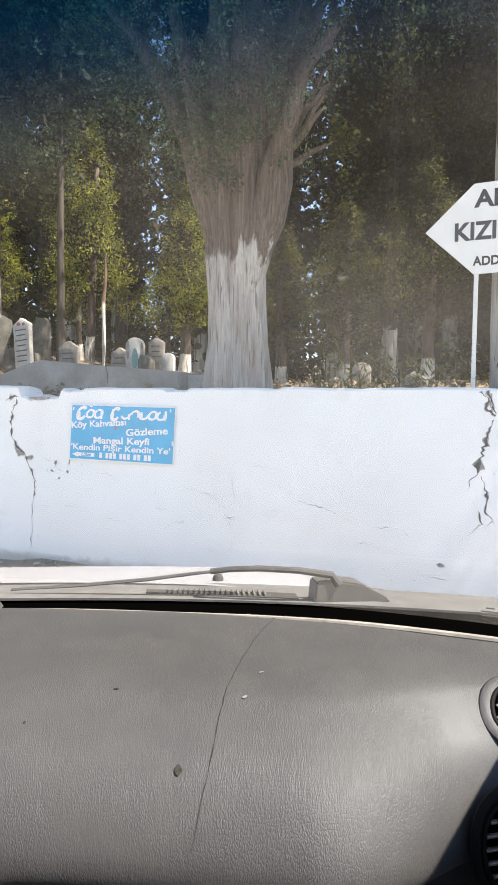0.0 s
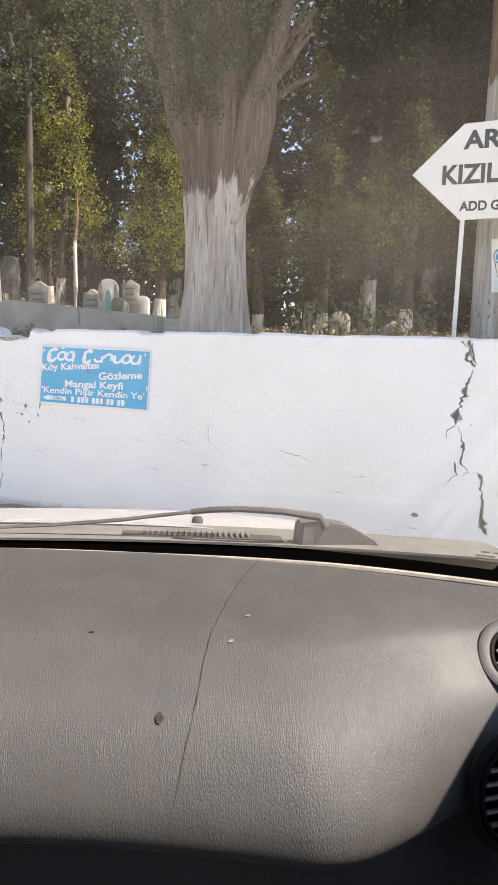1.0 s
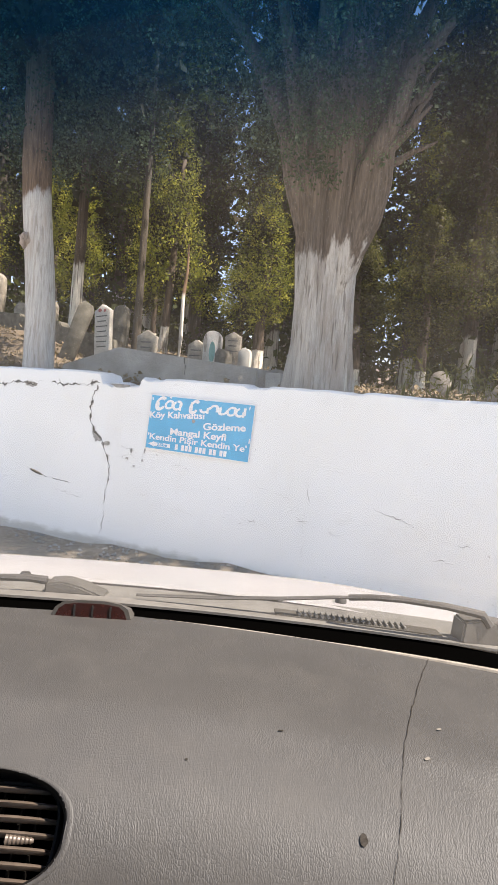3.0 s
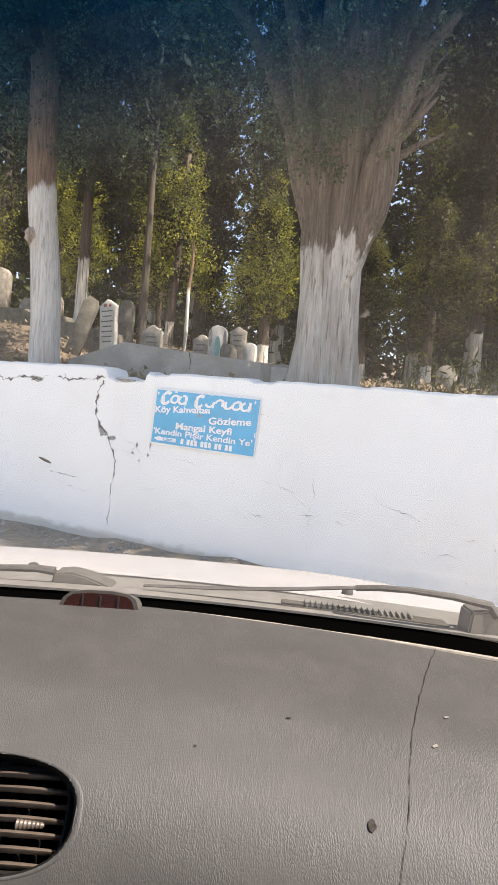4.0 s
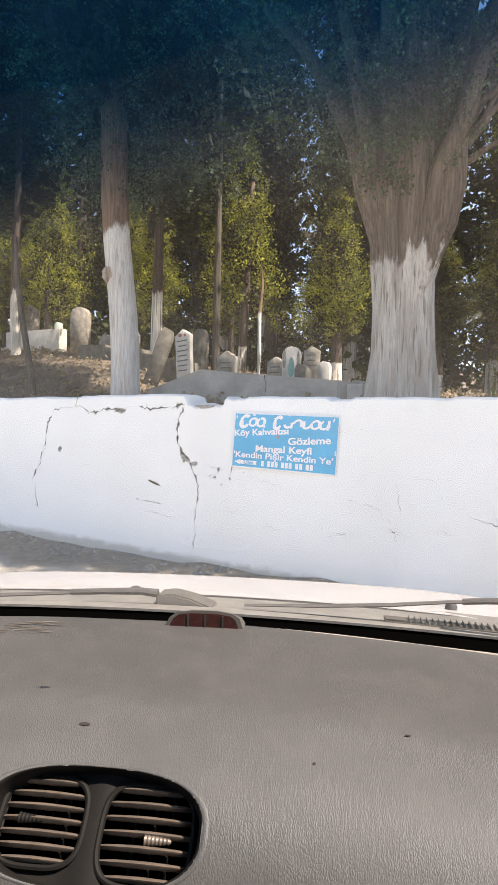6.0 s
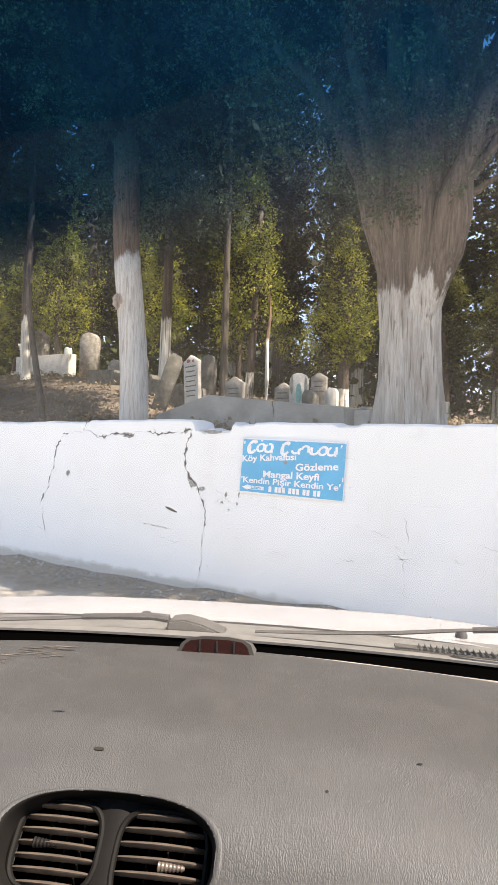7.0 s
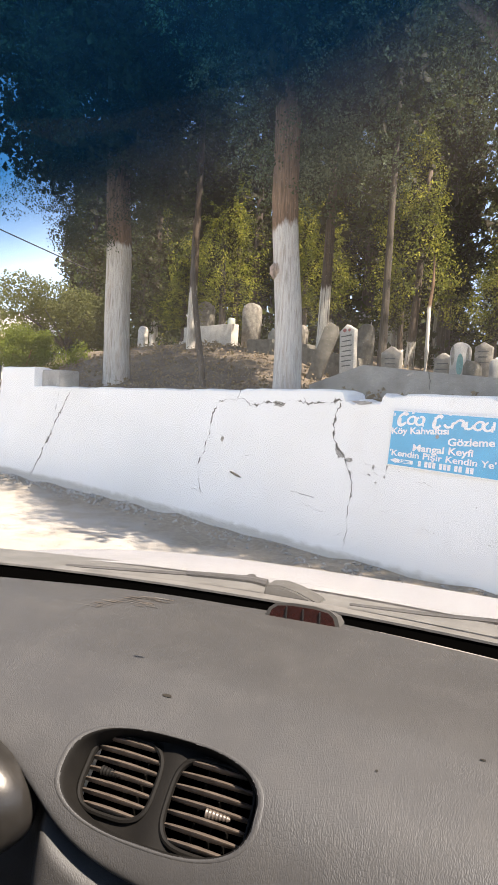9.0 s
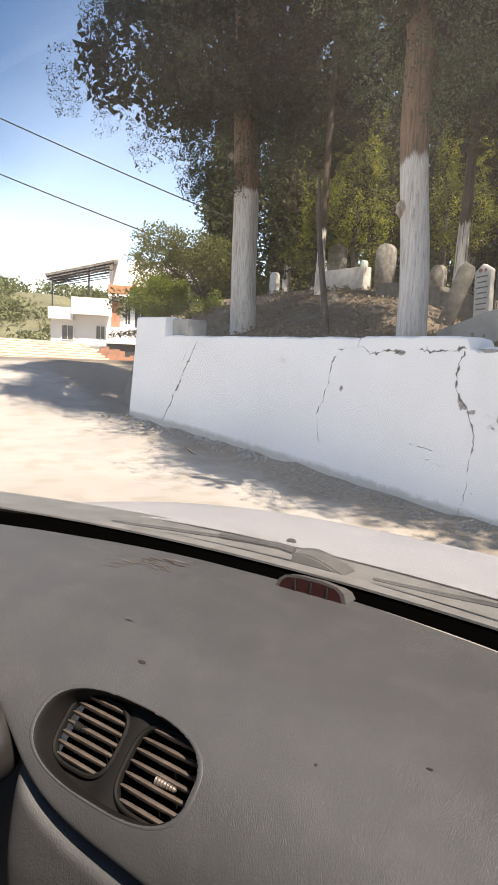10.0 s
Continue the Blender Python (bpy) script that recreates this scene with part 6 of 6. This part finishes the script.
def build_house():
    # local x to the right along the front, y away from the road, z up
    h = thing("house", pose(-41.6, 9.2, 0.62, 0, 0, 72), "white two-storey house with orange band and steel roof pergola", "house")

    def block(name, mat, *b, bev=0.02, label=""):
        bm = bmesh.new()
        box(bm, *b, bev, 1)
        return part(name, bm, mat, h, label, smooth=False)

    block("wall", M_HOUSE, 0.0, 3.7, 0.0, 6.0, -2.0, 2.0)
    block("wall", M_HOUSE, 3.7, 9.0, 0.6, 6.0, -2.0, 3.4)
    block("wall", M_HOUSE, 5.0, 9.0, 0.9, 6.0, 3.3, 5.6)
    block("side_wall", M_HOUSE, 3.55, 3.75, 0.0, 4.0, 1.9, 5.4)
    block("balcony", M_HOUSE, -0.1, 1.4, -0.7, 0.1, 1.55, 2.3)
    block("balcony", M_HOUSE, 1.3, 3.6, -0.9, 0.3, 1.9, 2.95)
    block("balcony", M_HOUSE, 3.4, 5.9, -0.4, 0.7, 0.2, 1.25)
    block("band", M_ORANGE, 3.5, 7.0, -0.35, 0.3, 3.35, 3.85, label="orange painted band")
    block("roof_slab", M_HOUSE, 3.5, 9.0, -0.3, 6.0, 3.15, 3.38)
    block("gable", M_HOUSE, 3.7, 9.0, 0.2, 0.5, 3.8, 5.2)
    block("column", M_BRICK, 3.65, 4.25, 0.3, 0.6, 1.25, 2.9, label="bare brick column")
    # dark box stands for the shaded opening below the balcony
    block("dark_opening", M_STEEL, 3.5, 5.9, -0.1, 0.6, -1.0, 0.2)
    for x0, x1, z0, z1, y in ((0.7, 1.35, 0.35, 1.2, -0.03), (2.8, 3.3, 0.15, 1.25, -0.03), (5.2, 5.9, 1.3, 2.9, 0.55), (4.6, 4.9, 1.5, 2.9, 0.55)):
        bm = bmesh.new()
        box(bm, x0 - 0.06, x1 + 0.06, y - 0.03, y + 0.06, z0 - 0.06, z1 + 0.06)
        w = part("window", bm, M_TANK, h, smooth=False)
        bm = bmesh.new()
        box(bm, x0, (x0 + x1) / 2 - 0.02, y - 0.05, y - 0.03, z0, z1)
        part("pane", bm, M_PANE, w, smooth=False)
        bm = bmesh.new()
        box(bm, (x0 + x1) / 2 + 0.02, x1, y - 0.05, y - 0.03, z0, z1)
        part("pane", bm, M_PANE, w, smooth=False)
    # steel pergola
    def beam(p, q, r=0.05):
        bm = bmesh.new()
        tube(bm, [p, q], r, 4)
        part("pergola_beam", bm, M_STEEL, h, smooth=False)
    for x in (0.1, 2.3):
        beam((x, 0.0, 2.2), (x, 0.0, 4.1 + 0.27 * x))
    for y in (-0.6, 1.0, 2.6, 4.2):
        beam((-0.2, y, 4.05), (3.8, y, 5.15))
        beam((-0.2, y, 3.85), (3.8, y, 4.75), 0.03)
    for k in range(8):
        x = -0.2 + 0.57 * k
        beam((x, -0.8, 4.08 + 0.275 * (x + 0.2)), (x, 4.4, 4.08 + 0.275 * (x + 0.2)), 0.04)
    bm = bmesh.new()
    box(bm, -0.3, 4.1, -0.9, 4.5, 0.0, 0.06)
    for v in bm.verts:
        v.co.z += 4.22 + 0.275 * (v.co.x + 0.2)
    part("pergola_roof", bm, M_TANK, h, "white sheet roof of the pergola", smooth=False)
    return h


build_house()
for k, z in enumerate((0.0, -0.75)):
    tk = thing("water_tank", pose(-35.2, 10.05 + 0.15 * k, 0.80 + z, 0, 0, 72), "white solar water tank lying on a frame", "water tank", "tanks in front of the house")
    bm = bmesh.new()
    lathe(bm, [(0.05, -0.75), (0.24, -0.72), (0.28, -0.6), (0.28, 0.6), (0.24, 0.72), (0.05, 0.75)], 18, pose(0, 0, 0, 0, 90, 0))
    part("drum", bm, M_TANK, tk)
    bm = bmesh.new()
    for x in (-0.5, 0.5):
        box(bm, x - 0.03, x + 0.03, -0.25, 0.25, -2.4 - z, -0.2)
    part("stand", bm, M_STEEL, tk)

# tiled lean-to roof below the road
rf = thing("tiled_roof", pose(-24.0, 6.6, 0.10, 0, 0, 96), "low terracotta tiled roof below the road", "roof")
bm = bmesh.new()
box(bm, -8.0, 1.4, 0.0, 3.4, -0.1, 0.0)
for v in bm.verts:
    v.co.z += 0.22 * v.co.y - 0.02 * v.co.x
part("roof_deck", bm, M_TILE, rf, smooth=False)
tile_me = bpy.data.meshes.new("tile_row")
bm = bmesh.new()
tube(bm, [(-8.0, 0, 0.16), (1.4, 0, -0.028)], 0.07, 8)
bm.to_mesh(tile_me)
bm.free()
tile_me.materials.append(M_TILE)
for k in range(9):
    put("tile_row", tile_me, rf, pose(0, 0.2 + 0.4 * k, 0.03 + 0.22 * (0.2 + 0.4 * k)))
bw = thing("brick_wall", pose(-27.5, 7.9, -0.55, 0, 0, 75), "broken low red brick wall", "wall")
bm = bmesh.new()
n = 26
rng_b = random.Random(3)
tops = [0.95 + 0.25 * math.sin(k * 0.35) + rng_b.choice((0, 0.08, 0.16)) for k in range(n)]
for k in range(n):
    box(bm, -0.6 + 0.22 * k, -0.6 + 0.22 * (k + 1), 0, 0.2, -0.4, tops[k])
part("masonry", bm, M_BRICK, bw, smooth=False)


def leafy(name, x, y, z, label, r, h, mat, n, size, trunk_h, seed, trunk_r=0.08, flat=1.0, tm=None):
    rng = np.random.default_rng(seed)
    t = thing(name, pose(x, y, z), label, "tree")
    bm = bmesh.new()
    tube(bm, [(0, 0, -0.3), (0.05, 0, trunk_h * 0.5), (0.0, 0.05, trunk_h), (0.05, 0.0, trunk_h + 0.6 * h)], [trunk_r, trunk_r * 0.8, trunk_r * 0.7, 0.02], 9)
    for k in range(7):
        a = k * 0.9
        tube(bm, [(0, 0, trunk_h * 0.9), (0.4 * r * math.cos(a), 0.4 * r * math.sin(a), trunk_h + 0.25 * h), (0.8 * r * math.cos(a), 0.8 * r * math.sin(a), trunk_h + 0.5 * h)], [trunk_r * 0.5, trunk_r * 0.3, 0.01], 6)
    part("trunk", bm, tm or M_TR_BARE, t)
    cs = []
    lob = [(rng.normal(0, 0.5, 3) * np.array([r, r, h * 0.4]) + np.array([0, 0, trunk_h + h * 0.5]), rng.uniform(0.3, 0.6) * r) for _ in range(16)]
    while len(cs) < n:
        c, rr = lob[int(rng.integers(0, 16))]
        d = rng.normal(0, 1, 3)
        d /= np.linalg.norm(d)
        cs.append(c + d * rr * rng.uniform(0.6, 1.05) * np.array([1, 1, flat]))
    put("crown", spray_mesh("crown", cs, rng.uniform(size * 0.7, size * 1.3, n), mat, rng, 5, 0.1, 0.22), t)
    return t


M_LEAF_C = leaf_mat("citrus_leaves", (0.10, 0.15, 0.025), (0.22, 0.25, 0.05), (0.15, 0.19, 0.035), 0.45)
M_LEAF_P = leaf_mat("pine_needles", (0.07, 0.085, 0.03), (0.15, 0.15, 0.055), (0.10, 0.11, 0.04), 0.35)
leafy("pine_tree", -20.1, 9.5, 1.0, "spreading olive-green pine beyond the wall's end", 1.9, 1.7, M_LEAF_P, 7000, 0.075, 1.9, 11, 0.12, 0.5)
leafy("citrus_tree", -17.2, 6.9, 1.05, "bushy bright green citrus tree beyond the wall's end", 0.72, 1.5, M_LEAF_C, 4200, 0.05, 0.5, 12, 0.05, tm=simple("orange_bark", (0.34, 0.17, 0.08), 0.9, vary=0.3, scale=12))
leafy("citrus_tree", -16.6, 7.9, 0.9, "second bushy citrus tree in the shade", 0.6, 1.0, M_LEAF_C, 1800, 0.055, 0.5, 13, 0.05)

# wooded hill behind the houses
rng_h = np.random.default_rng(31)


def hill_z(x, y):
    return -3.0 + 12.0 * math.exp(-((x + 135) / 38) ** 2) * (0.75 + 0.25 * math.sin(y * 0.03 + 1.0)) + 1.2 * noise.noise((x * 0.05, y * 0.05, 2))


hx, hy = [-195 + 5 * i for i in range(29)], [-120 + 6 * j for j in range(50)]
verts = [(x, y, hill_z(x, y)) for x in hx for y in hy]
faces = [(i * 50 + j, (i + 1) * 50 + j, (i + 1) * 50 + j + 1, i * 50 + j + 1) for i in range(28) for j in range(49)]
put("hill", mesh_of("hill", verts, faces, simple("dry_hillside", (0.16, 0.155, 0.085), 0.95, vary=0.45, scale=0.15)), label="dry grassy hillside far behind the houses", category="hill", kind="structure")
cs = []
for _ in range(4200):
    x, y = rng_h.uniform(-150, -78), rng_h.uniform(-60, 120)
    if noise.noise((x * 0.06, y * 0.06, 9)) < -0.12:
        continue
    z = hill_z(x, y)
    for _ in range(9):
        cs.append((x + rng_h.normal(0, 0.9), y + rng_h.normal(0, 0.9), z + rng_h.uniform(0.2, 2.4)))
put("far_bushes", spray_mesh("far_bushes", cs, rng_h.uniform(0.30, 0.60, len(cs)), leaf_mat("olive_bushes", (0.10, 0.12, 0.05), (0.18, 0.19, 0.09), (0.14, 0.15, 0.07), 0.3), rng_h, 3, 0.0, 0.45), label="grey-green bushes on the far hillside", category="bushes", kind="stuff")

# overhead cables
for k, (a, b) in enumerate((((-24.5, 2.9, 8.55), (-22.6, 9.6, 6.35)), ((-24.5, 2.9, 6.75), (-22.6, 9.6, 4.7)))):
    a, b = Vector(a), Vector(b)
    d = b - a
    bm = bmesh.new()
    pts = []
    for i in range(25):
        f = -1.5 + 3.4 * i / 24
        p = a + d * f
        p.z += 0.12 * (f * f - f)
        pts.append(p)
    tube(bm, pts, 0.022, 6)
    cb = thing("overhead_cable", pose(0, 0, 0), "black overhead cable across the sky", "cable", "overhead cables")
    part("wire", bm, M_BLACK, cb)
